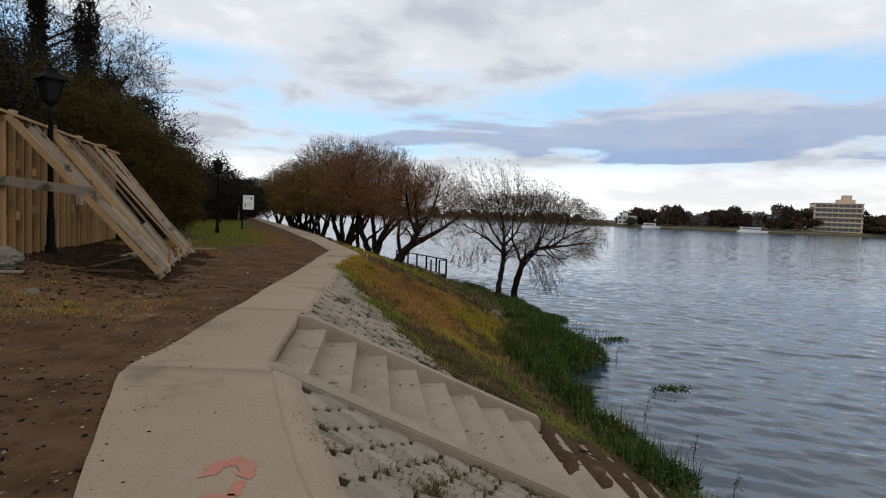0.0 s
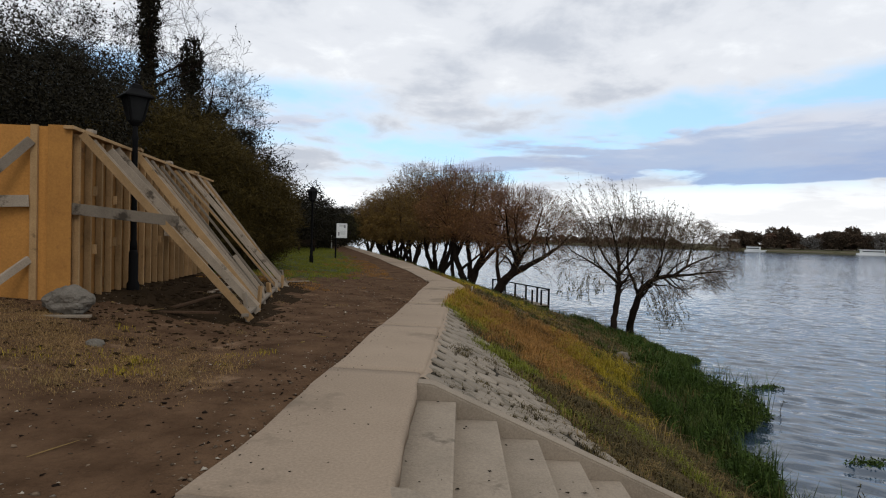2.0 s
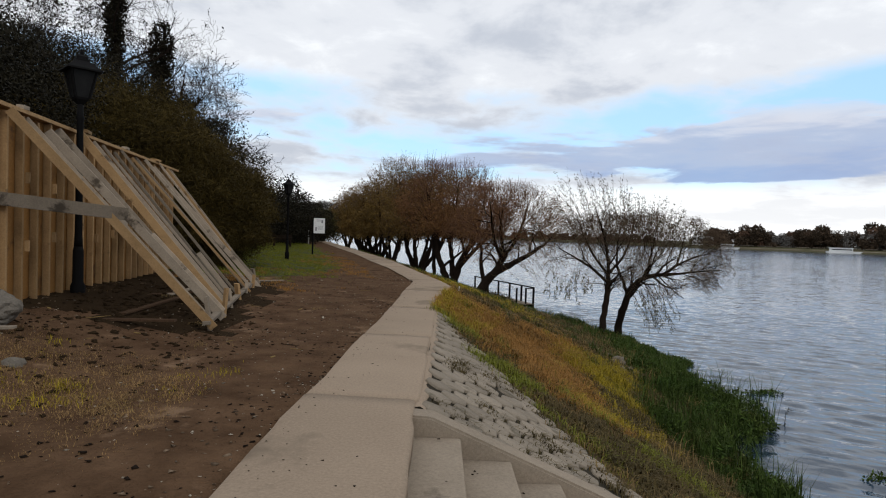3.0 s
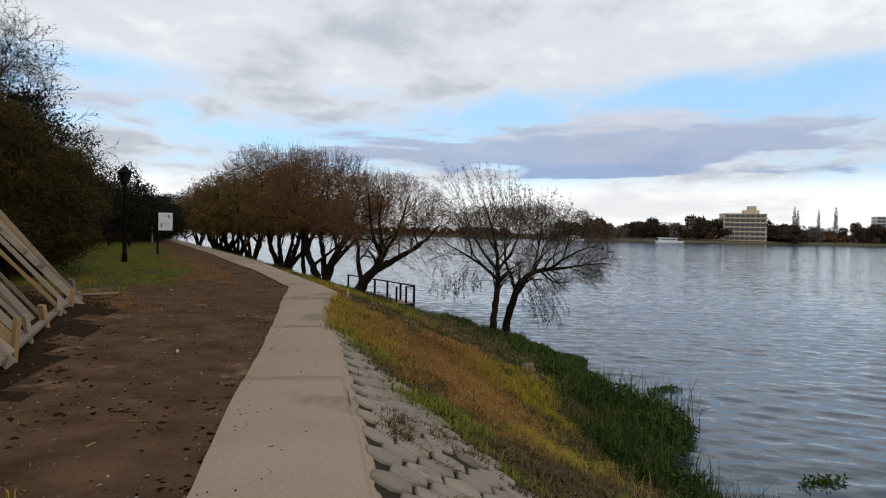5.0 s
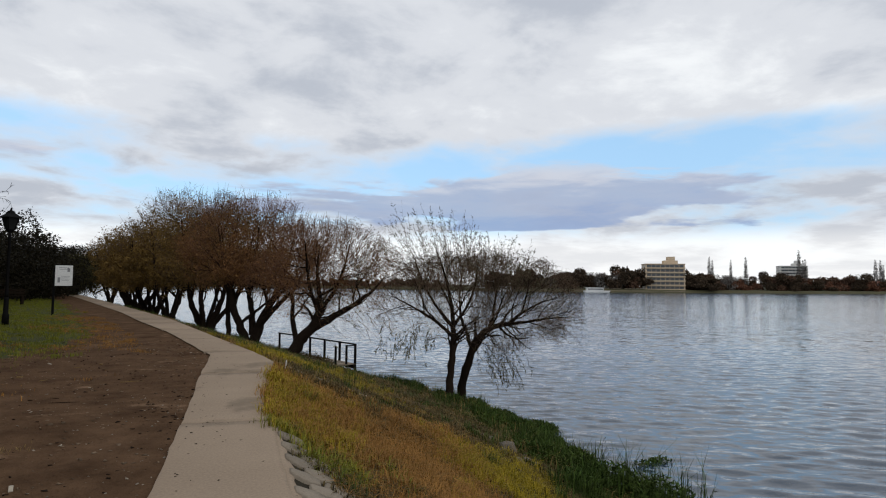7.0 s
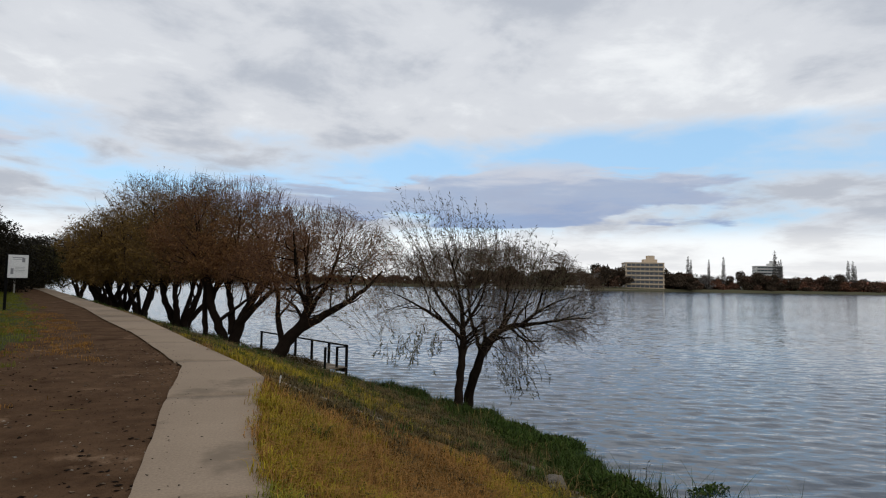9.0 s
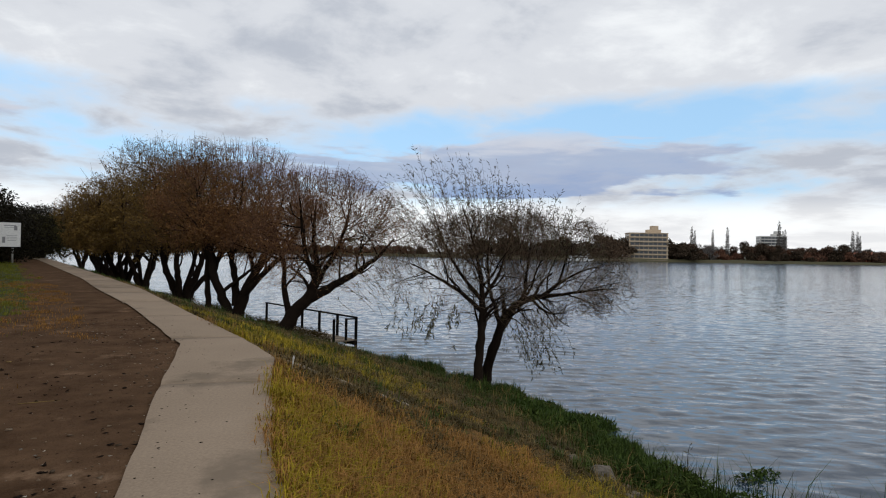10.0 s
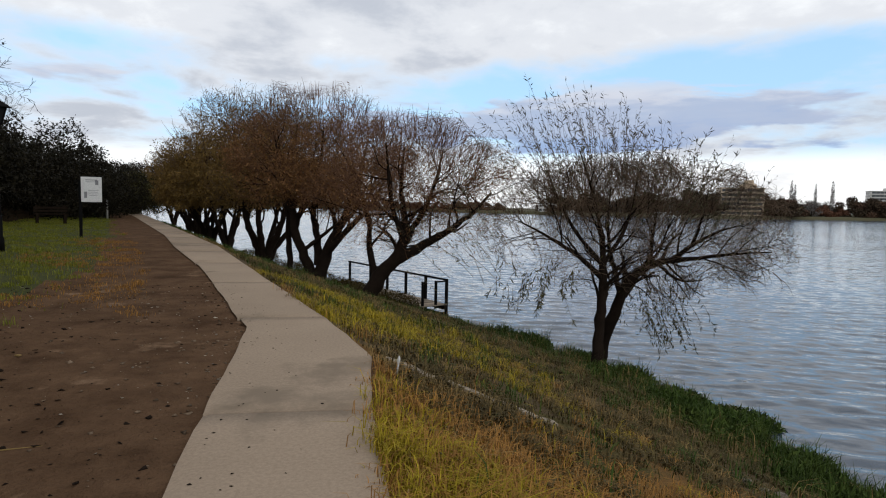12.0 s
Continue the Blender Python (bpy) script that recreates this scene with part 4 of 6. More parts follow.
lone = tree("lone_willow", 3.4, 28.4, -2.75, 0, 21,
     [[(-0.85, -2.0, -0.1, 0.15), (-0.76, -1.85, 0.8, 0.13), (-0.60, -1.6, 1.75, 0.115), (-0.55, -1.5, 2.5, 0.10), (-0.54, -1.46, 2.9, 0.08), (-0.6, -1.4, 3.6, 0.055), (-0.8, -1.3, 4.5, 0.03), (-1.1, -1.2, 5.4, 0.012)],
      [(-0.55, -1.5, 2.45, 0.065), (-1.1, -1.5, 2.95, 0.055), (-1.8, -1.4, 3.4, 0.036), (-2.5, -1.2, 3.75, 0.014)],
      [(-0.55, -1.5, 2.75, 0.06), (-1.1, -1.1, 3.5, 0.045), (-1.5, -0.9, 4.3, 0.028), (-1.8, -0.7, 5.2, 0.012)],
      [(-0.54, -1.46, 2.8, 0.06), (0.0, -1.2, 3.4, 0.045), (0.35, -1.0, 4.1, 0.028), (0.5, -0.9, 5.0, 0.012)],
      [(0.25, 0.25, -0.4, 0.19), (0.2, 0.2, 0.2, 0.165), (0.3, -0.1, 1.2, 0.145), (0.48, -0.34, 2.03, 0.125), (0.85, -0.4, 2.5, 0.11), (1.16, -0.41, 2.7, 0.10), (1.87, -0.15, 2.75, 0.08), (2.36, -0.3, 3.2, 0.05), (3.0, -0.4, 3.55, 0.03), (3.6, -0.6, 3.75, 0.014)],
      [(0.45, -0.3, 1.95, 0.075), (0.2, -0.5, 2.5, 0.062), (-0.1, -0.8, 3.06, 0.05), (-0.1, -0.6, 3.8, 0.032), (0.0, -0.5, 4.6, 0.013)],
      [(1.16, -0.41, 2.7, 0.06), (1.3, -0.2, 3.3, 0.045), (1.5, 0.0, 4.0, 0.028), (1.6, 0.1, 4.7, 0.012)],
      [(1.87, -0.15, 2.75, 0.065), (2.6, -0.6, 2.9, 0.046), (3.2, -1.1, 3.05, 0.026), (3.7, -1.5, 3.1, 0.012)],
      [(1.5, -0.3, 2.72, 0.05), (2.1, 0.4, 3.2, 0.038), (2.7, 0.8, 3.5, 0.018)],
      [(2.36, -0.3, 3.2, 0.042), (2.5, -0.5, 3.9, 0.028), (2.6, -0.5, 4.6, 0.012)]],
     [(3.2, 0.30, 1.0, 1.6, 6, 0.95, 0.0, 0.17), (4.8, 0.2, 1.0, 1.1, 5, 0.8, 0.0, 0.18), (5.2, 0.15, 1.0, 0.8, 4, 0.65, 0.0, 0.17), (4.2, 0.1, 1.0, 0.5, 3, 0.55, 0.0, 0.16)],
     lone_crown, "twig", "olive_leaf", 5500, (0.10, 0.018), (2.6, 4.6), 0.6,
     label="half-bare willow with two stems leaning over the water")


def lone_shoots(t, seed):
    """Long feathery shoots over the crown, bent by the wind, and leafy twigs hanging under it."""
    rng = np.random.default_rng(seed)
    rows = []
    for k in range(360):
        x = rng.normal(-0.6, 1.3) if k % 3 else rng.uniform(0.8, 2.7)
        y = rng.normal(-0.8, 0.8)
        z = rng.uniform(3.2, 4.7) - 0.10 * (x - 0.3) ** 2
        top = float(np.interp(x, [-3.2, -2.4, -1.5, -0.3, 0.8, 2.0, 3.2], [4.8, 6.2, 7.1, 6.7, 6.1, 5.4, 4.0])) - rng.exponential(0.55) - 0.12 * (y + 0.8) ** 2
        if top - z > 0.5:
            rows.append(((x, y, z), (0.24 * (x + 0.2) + rng.normal() * 0.22, 0.25 * (y + 0.8) + rng.normal() * 0.22, 1.0), (top - z) * 1.05))
    shoots("upright_shoot_mass", t, rng, rows, (-0.055, 0, -0.02), "grey_leaf", 3.2, (0.125, 0.021), "twig", 0.0065)
    rows = []
    for k in range(95):
        left = k % 5 < 2
        x = rng.uniform(-2.9, -0.9) if left else rng.uniform(0.5, 1.9)
        y = rng.normal(-1.3, 0.5) if left else rng.normal(-0.4, 0.5)
        z = rng.uniform(2.1, 3.0) if left else rng.uniform(1.3, 2.5)
        rows.append(((x, y, z), (0.45 * (-1 if left else 1) * rng.random() + 0.1, rng.normal() * 0.25, -0.35), rng.uniform(0.6, 1.1) * (0.7 if left else 1.2)))
    shoots("hanging_twig_mass", t, rng, rows, (0.0, 0, -0.26), "olive_leaf", 2.4, (0.14, 0.024), "twig", 0.006)
    rows = [((rng.uniform(2.5, 3.4), rng.normal(-0.9, 0.6), rng.uniform(2.3, 3.2)), (0.8, rng.normal() * 0.4, rng.normal() * 0.3 - 0.1), rng.uniform(0.3, 0.7)) for k in range(110)]
    shoots("hanging_twig_mass", t, rng, rows, (0.0, 0, -0.2), "olive_leaf", 0.0, (0.14, 0.022))


lone_shoots(lone, 77)


def willow_stems(rng, lean=0.0, n=5, h=3.6, r=0.24):
    out = []
    for k in range(n):
        a = 2 * math.pi * k / n + rng.uniform(-0.4, 0.4)
        o = rng.uniform(0.9, 2.2)
        dx, dy = math.cos(a) * o + lean, math.sin(a) * o
        rr = r * rng.uniform(0.6, 1.0)
        out.append([(0.1 * dx, 0.1 * dy, -0.5, rr), (0.3 * dx, 0.3 * dy, 0.5, rr * 0.85), (0.65 * dx, 0.65 * dy, 1.3, rr * 0.7),
                    (0.85 * dx, 0.85 * dy, 2.2, rr * 0.5), (1.15 * dx, 1.15 * dy, h, rr * 0.28), (1.3 * dx, 1.3 * dy, h + 1.2, rr * 0.1)])
    return out


def spiky_top(t, seed, centre, radii, n, length, twig):
    """Bare upright twigs that break the outline of a crown."""
    rng = np.random.default_rng(seed)
    rows = []
    for k in range(n):
        d = rng.normal(size=3)
        d[2] = abs(d[2]) + 0.15
        d /= np.linalg.norm(d)
        p = np.array(centre) + d * np.array(radii) * rng.uniform(0.7, 0.97)
        rows.append((p, d * 0.8 + np.array([0, 0, 0.7]) + rng.normal(size=3) * 0.2, length * rng.uniform(0.5, 1.3)))
    shoots("upright_shoot_mass", t, rng, rows, (0, 0, 0.05), "rust_leaf", 0.0, (0.1, 0.02), twig, 0.012)


_rng = np.random.default_rng(8)
DENSE = "dense leafless-topped willow with olive and brown foliage on the bank"
w1 = tree("willow", -2.3, 31.6, -1.35, 0, 31,
          [[(-0.3, 0, -0.4, 0.24), (0.2, 0, 0.5, 0.22), (0.7, 0, 1.1, 0.2), (1.0, 0, 1.8, 0.14), (0.9, 0.1, 2.5, 0.09), (0.8, 0.2, 3.2, 0.06), (0.9, 0.3, 4.4, 0.02)],
           [(0.6, 0, 1.0, 0.16), (1.5, -0.1, 1.5, 0.13), (2.3, -0.2, 2.0, 0.09), (3.0, -0.2, 2.5, 0.06), (3.5, -0.2, 3.1, 0.03)],
           [(0.1, 0.2, 0.3, 0.12), (-0.1, 0.5, 1.2, 0.10), (-0.1, 0.8, 2.2, 0.07), (-0.5, 1.0, 3.4, 0.03)],
           [(0.9, 0, 1.6, 0.1), (0.5, -0.5, 2.6, 0.07), (0.4, -0.8, 3.4, 0.05), (0.3, -0.9, 4.4, 0.02)],
           [(1.0, 0, 1.7, 0.1), (1.6, 0.2, 2.6, 0.07), (1.9, 0.3, 3.5, 0.05), (2.1, 0.3, 4.4, 0.02)]],
          FINE_WILLOW, dome(1.1, 0.2, 3.1, 3.2, 3.0, 2.0), "red_twig", "rust_leaf", 12000, (0.10, 0.022), (2.5, 5.0), 0.5,
          label="leaning willow with reddish twigs beside the landing stage", group="willows on the bank")
spiky_top(w1, 131, (1.0, 0.2, 3.2), (2.8, 2.6, 2.1), 300, 0.5, "red_twig")
w2 = tree("willow", -4.4, 36.8, -1.2, 0, 32,
          [[(0.0, 0.0, -0.4, 0.22), (-0.35, 0.1, 0.5, 0.20), (-0.7, 0.2, 1.3, 0.17), (-0.9, 0.3, 2.4, 0.13), (-1.3, 0.6, 3.8, 0.08), (-1.6, 0.8, 5.4, 0.02)],
           [(-0.9, 0.5, -0.2, 0.12), (-1.0, 0.6, 1.0, 0.11), (-1.0, 0.6, 2.4, 0.09), (-1.3, 1.0, 4.0, 0.05), (-1.5, 1.2, 5.4, 0.02)],
           [(0.1, 0.0, -0.4, 0.26), (0.4, 0.0, 0.5, 0.22), (0.85, -0.1, 1.4, 0.18), (1.3, -0.2, 2.4, 0.13), (1.7, -0.3, 3.6, 0.08), (2.0, -0.4, 5.0, 0.02)],
           [(0.15, 0.1, 0.2, 0.16), (0.1, 0.3, 1.2, 0.14), (-0.1, 0.6, 2.2, 0.11), (0.2, 0.8, 3.6, 0.07), (0.3, 0.9, 5.6, 0.02)],
           [(0.5, -0.1, 0.7, 0.14), (1.3, -0.5, 1.6, 0.11), (2.1, -0.7, 2.4, 0.08), (2.7, -0.8, 3.6, 0.03)],
           [(-0.45, 0.1, 0.7, 0.09), (0.3, -0.1, 1.3, 0.07), (1.0, -0.3, 1.9, 0.04)]],
          WILLOW, dome(0.2, 0.3, 4.4, 3.5, 3.6, 2.3), "red_twig", "rust_leaf", 46000, (0.12, 0.03), (3.2, 6.4), 0.5, label=DENSE, group="willows on the bank")
spiky_top(w2, 132, (0.2, 0.3, 4.3), (3.3, 3.4, 2.4), 340, 0.6, "red_twig")
w3 = tree("willow", -7.5, 45.0, -1.25, 10, 33, willow_stems(_rng, 0.0, 7, 5.2), WILLOW, dome(0, 0, 5.2, 4.7, 4.5, 3.0), "twig", "willow_leaf", 74000, (0.15, 0.038), (4.6, 8.2), 0.5, label=DENSE, group="willows on the bank")
spiky_top(w3, 133, (0, 0, 5.1), (4.5, 4.3, 3.0), 420, 0.7, "twig")
w4 = tree("willow", -11.2, 54, -1.2, 130, 34, willow_stems(_rng, 0.0, 6, 5.2), FAR_WILLOW, dome(0, 0, 4.5, 4.6, 4.6, 2.8), "twig", "willow_leaf", 40000, (0.22, 0.06), (3.6, 7.6), 0.5, label=DENSE, group="willows on the bank", stout=1.5)
spiky_top(w4, 134, (0, 0, 4.4), (4.4, 4.4, 2.9), 200, 0.7, "twig")
for x, y, z, a in ((-13.6, 60, -1.2, 220), (-16.5, 68, -1.1, 60), (-19, 75, -1.1, 300), (-25, 90, -1.0, 150)):
    copy_thing(w4, pose(x, y, z, 0, 0, a))

for k, (x, y, r, h) in enumerate(((-1.6, 33.0, 0.7, 0.45), (-2.6, 34.6, 0.8, 0.5), (-3.3, 36.0, 0.8, 0.5), (-3.6, 37.8, 0.9, 0.55), (-4.9, 39.6, 0.9, 0.5), (-6.2, 42.2, 1.0, 0.5), (-8.6, 47.6, 1.1, 0.5))):
    bush("low_scrub", x, y, float(height(x, y)), 800 + k, [(0, 0, 0.15, r, r, h), (0.5 * r, 0.7 * r, 0.1, 0.8 * r, 0.8 * r, 0.8 * h), (-0.5 * r, -0.6 * r, 0.1, 0.7 * r, 0.8 * r, 0.7 * h)], "shrub_leaf", 1500, (0.14, 0.02), "low dark scrub round the foot of the willows")

# ---- vegetation on the hill side ----
bush("large_shrub", -11.2, 19.0, 0.6, 41, [(0, 0, 2.0, 2.2, 2.6, 2.2), (0.6, 1.5, 1.5, 1.9, 2.2, 1.8), (-0.8, -1.6, 2.4, 1.9, 2.0, 2.0), (-1.5, 0.8, 3.0, 2.0, 2.2, 2.0), (0.4, 3.0, 1.2, 1.8, 2.0, 1.6)],
     "shrub_leaf", 2400, (0.24, 0.018), "large olive-brown shrub on the foot of the hill")
_hr = np.random.default_rng(77)
HEDGE = [(-13.6, 9.5, 1.2, 3.0), (-14.6, 13.5, 1.3, 3.2), (-15.6, 17.5, 1.5, 3.3), (-15.9, 23, 1.4, 3.4), (-17.6, 28, 0.6, 2.7), (-19.3, 33, 0.6, 2.7), (-21.6, 39, 0.9, 3.5), (-23.2, 44, 0.9, 3.6),
         (-24.6, 50, 0.7, 3.5), (-26.8, 57, 0.6, 3.2), (-30, 66, 0.6, 3.1), (-33, 76, 0.6, 3.4), (-28.5, 63, 0.5, 3.3), (-29.5, 84, 0.5, 3.4), (-12.6, 4.5, 1.0, 2.8), (-12.5, -1, 0.8, 2.6), (-18.5, 11, 3.2, 3.6), (-20, 18, 3.2, 3.6), (-24.0, 61, 0.3, 3.0), (-26.6, 70, 0.4, 3.2)]
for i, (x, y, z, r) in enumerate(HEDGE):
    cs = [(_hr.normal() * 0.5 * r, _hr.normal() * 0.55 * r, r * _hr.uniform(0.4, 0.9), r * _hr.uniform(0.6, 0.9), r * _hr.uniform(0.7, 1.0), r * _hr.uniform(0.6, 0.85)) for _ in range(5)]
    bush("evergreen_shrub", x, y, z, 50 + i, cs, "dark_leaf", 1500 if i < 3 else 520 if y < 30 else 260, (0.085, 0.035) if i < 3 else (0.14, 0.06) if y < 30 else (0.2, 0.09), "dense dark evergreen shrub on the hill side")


def ivy_tree(x, y, z, h, seed, label):
    rng = np.random.default_rng(seed)
    t = tree("ivy_clad_tree", x, y, z, 0, seed, [[(0, 0, -0.5, 0.22), (0.1, 0.1, h * 0.4, 0.18), (-0.1, 0.2, h * 0.75, 0.12), (0.1, 0.1, h, 0.06)]],
             [(0.9, 0.35, 1.0, 5.0, 7, 0.9, 0.03, 0.17), (1.6, 0.2, 1.0, 2.2, 5, 0.7, 0.02, 0.2), (2.4, 0.2, 1.0, 1.1, 4, 0.6, 0.0, 0.2), (2.6, 0.2, 1.0, 0.6, 3, 0.6, 0.0, 0.2)], None, "bark", stout=2.0, label=label)
    pts = lumps(rng, [(0, 0, h * f, 0.6 + 0.15 * math.sin(f * 9), 0.6, h * 0.12) for f in (0.15, 0.3, 0.45, 0.58, 0.7, 0.82, 0.92)], 500)
    V, F = leaf_cards(pts, 0.2, 0.12, rng)
    tagged(mesh_part("ivy", fast_mesh("ivy", V, F), "dark_leaf", t, "dark ivy round the trunk"), kind="stuff")


for x, y, z, h, sd in ((-25.4, 37, 3.0, 16.5, 61), (-23.6, 39, 2.5, 11.5, 62)):
    ivy_tree(x, y, z, h, sd, "tall bare-branched tree with ivy round its trunk")
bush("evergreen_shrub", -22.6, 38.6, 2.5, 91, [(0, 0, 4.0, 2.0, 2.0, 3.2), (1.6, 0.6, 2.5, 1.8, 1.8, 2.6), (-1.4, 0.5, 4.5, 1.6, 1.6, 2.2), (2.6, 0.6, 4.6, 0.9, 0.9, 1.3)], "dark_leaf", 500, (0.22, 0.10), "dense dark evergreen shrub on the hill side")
TALL = [(1.3, 0.3, 1.0, 4.0, 7, 1.0, 0.02, 0.16), (2.2, 0.2, 1.0, 2.2, 5, 0.8, 0.0, 0.2), (3.0, 0.2, 1.0, 1.2, 4, 0.7, 0.0, 0.2), (3.0, 0.2, 1.0, 0.6, 3, 0.6, -0.02, 0.2)]
for x, y, z, a, sd in ((-24.4, 41.5, 3.6, 0, 75), (-27.2, 38.5, 4.6, 90, 76), (-29.5, 37, 4.6, 180, 77), (-33, 34, 4.5, 240, 78), (-22.4, 41.0, 0.4, 20, 79)):
    tree("tall_bare_tree", x, y, z, a, sd, [[(0, 0, -0.5, 0.2), (0.2, 0, 3, 0.16), (0.5, 0.2, 6, 0.11), (0.9, 0.1, 8.2, 0.03), (1.0, 0.2, 9.0, 0.008)], [(0.2, 0, 2.8, 0.12), (-0.8, 0.4, 5.2, 0.08), (-1.2, 0.5, 7.6, 0.03), (-1.3, 0.5, 8.6, 0.008)], [(0.3, 0, 4.0, 0.1), (1.6, -0.4, 5.6, 0.08), (2.6, -0.5, 6.6, 0.03), (3.1, -0.5, 7.2, 0.008)]], TALL, None, "bark", "dark_leaf", 2200 if sd in (76, 77) else 300, (0.2, 0.10), stout=2.4, label="tall leafless tree with spreading twigs on the hill")

BARE = [(1.3, 0.3, 1.0, 2.6, 5, 0.5, 0.06, 0.10), (2.2, 0.2, 1.0, 1.5, 4, 0.45, 0.05, 0.12), (3.0, 0.2, 1.0, 0.8, 3, 0.45, 0.03, 0.15)]
for x, y, z, a, sd in ((-29, 60, 1.0, 0, 71), (-32, 66, 1.2, 80, 72), (-26.5, 55, 1.0, 200, 73)):
    rr = np.random.default_rng(sd)
    tree("bare_tree", x, y, z, a, sd, willow_stems(rr, 0, 5, 4.6, 0.14), BARE, None, "pale_twig", label="pale leafless tree behind the dark shrubs", group="bare trees")


def palm(x, y, z):
    rng = np.random.default_rng(90)
    t = thing("palm", x, y, z, 0, "bushy palm with drooping dry fronds beside the path", "palm")
    V, F = tubes([(0, 0, -0.3, 0, 0, 2.2, 0.5, 0.4), (0, 0, 2.2, 0, 0, 2.9, 0.4, 0.3)], 10)
    mesh_part("trunk", fast_mesh("trunk", V, F), "bark", t)
    pts, dirs = [], []
    for k in range(170):
        a, e = rng.uniform(0, 2 * math.pi), rng.uniform(-0.9, 1.2)
        for s in np.linspace(0.15, 1, 26):
            r = 3.2 * s
            p = np.array([math.cos(a) * r * math.cos(e), math.sin(a) * r * math.cos(e), 2.6 + r * math.sin(e) - 1.1 * s * s * (1 + e * 0.3)])
            for sgn in (-1, 1):
                pts.append(p)
                dirs.append(np.array([math.cos(a + sgn * 0.9), math.sin(a + sgn * 0.9), -0.3]) * 2)
    V, F = leaf_cards(np.array(pts), 0.5, 0.05, rng, 0.1, np.array(dirs))
    tagged(mesh_part("fronds", fast_mesh("fronds", V, F), "olive_leaf", t), kind="stuff")


palm(-25.3, 78, 0.2)
bush("brown_shrub", -27.5, 92, 0.3, 95, [(0, 0, 2.2, 3.0, 2.6, 2.4), (-3, 1, 2.6, 2.6, 2.4, 2.6), (3.5, 1, 1.6, 2.4, 2.2, 1.8)], "willow_leaf", 420, (0.2, 0.05), "brown twiggy shrub at the end of the path")


# ---- far bank ----
def far_tree(name, seed, lump_rows, leaf, size, per, trunk_h, label):
    rng = np.random.default_rng(seed)
    t = thing(name, 0, 0, 0, 0, label, "tree", "trees on the far bank")
    V, F = tubes([(0, 0, -1, 0, 0, trunk_h, 0.4, 0.25)], 6)
    mesh_part("trunk", fast_mesh("trunk", V, F), "bark", t)
    V, F = leaf_cards(lumps(rng, lump_rows, per), size, size * 0.6, rng)
    tagged(mesh_part("crown", fast_mesh("crown", V, F), leaf, t), kind="stuff")
    return t


def shore_y(x):
    return float(np.interp(x, [p[0] for p in FAR_SHORE], [p[1] for p in FAR_SHORE]))


def build_far_trees():
    r = np.random.default_rng(101)

    def crown(h, w, k=8):
        return [(r.normal() * w * 0.42, r.normal() * w * 0.42, h * (0.15 + 0.62 * q / k), w * r.uniform(0.22, 0.46) * (1.1 - 0.5 * q / k), w * r.uniform(0.24, 0.46), h * r.uniform(0.10, 0.24)) for q in range(k)]
    kinds = [far_tree("round_tree", 1, crown(11, 9), "far_brown", 1.3, 13, 5, "brown leafless round-headed tree on the far bank"),
             far_tree("round_tree", 2, crown(13, 10), "far_dark", 1.3, 15, 5, "dark evergreen round-headed tree on the far bank"),
             far_tree("round_tree", 3, crown(10, 8), "far_rust", 1.2, 14, 4, "rust-coloured round-headed tree on the far bank"),
             far_tree("round_tree", 4, crown(13, 8), "far_grey", 1.0, 4, 7, "grey leafless round-headed tree on the far bank"),
             far_tree("poplar", 5, [(0, 0, 9 + 3.3 * k, 1.5 - 0.16 * k, 1.5 - 0.16 * k, 4.5) for k in range(5)], "far_grey", 0.8, 14, 8, "tall narrow leafless poplar on the far bank")]
    spots = {i: [] for i in range(5)}
    for x in np.arange(-520, 118, 5.5):
        spots[0 if r.random() < 0.7 else 2].append((x + r.uniform(-3, 3), 14 + r.uniform(0, 14), r.uniform(0.6, 0.95)))
    for x in np.arange(150, 252, 4.6):
        spots[1 if r.random() < 0.62 else (0 if r.random() < 0.6 else 3)].append((x + r.uniform(-2, 2), 16 + r.uniform(0, 22), r.uniform(0.85, 1.6)))
    for x in np.arange(300, 900, 4.8):
        k = r.choice([0, 0, 2, 2, 1, 3])
        spots[int(k)].append((x + r.uniform(-4, 4), 12 + r.uniform(0, 30), r.uniform(0.9, 1.35)))
    for x in (294, 297, 301, 306):
        spots[1].append((x, 10 + r.uniform(0, 6), 1.0))
    for x, s in ((318, 1.15), (321, 0.9), (340, 0.85), (356, 1.05), (416, 1.2), (421, 1.1), (424, 0.9), (520, 1.3), (527, 1.15), (531, 0.9), (640, 1.1), (740, 1.1)):
        spots[4].append((x, 24, s))
    for k, rows in spots.items():
        for j, (x, dy, s) in enumerate(rows):
            m = pose(x, shore_y(x) + dy, -1.0, 0, 0, r.uniform(0, 360))
            if j == 0:
                kinds[k].matrix_world = m
            else:
                o = copy_thing(kinds[k], m)
                o.scale = (s, s, s * float(r.uniform(0.85, 1.15)))


build_far_trees()


def build_quay():
    root = tagged(new("quay_wall"), "low pale quay wall along the far bank", "wall", kind="structure")
    xs = np.arange(150, 285, 9.0)
    for x0, x1 in zip(xs, xs[1:]):
        p, q = (x0, shore_y(x0) + 1.2, WATER + 0.6), (x1 - 0.3, shore_y(x1) + 1.2, WATER + 0.6)
        part("wall_panel", beam(bmesh.new(), p, q, 0.5, 1.5), "stone", root)
        part("rail_panel", beam(bmesh.new(), (p[0], p[1] + 5, p[2] + 2.2), (q[0] - 2, q[1] + 5, q[2] + 2.2), 0.3, 0.25), "stone", root)


build_quay()


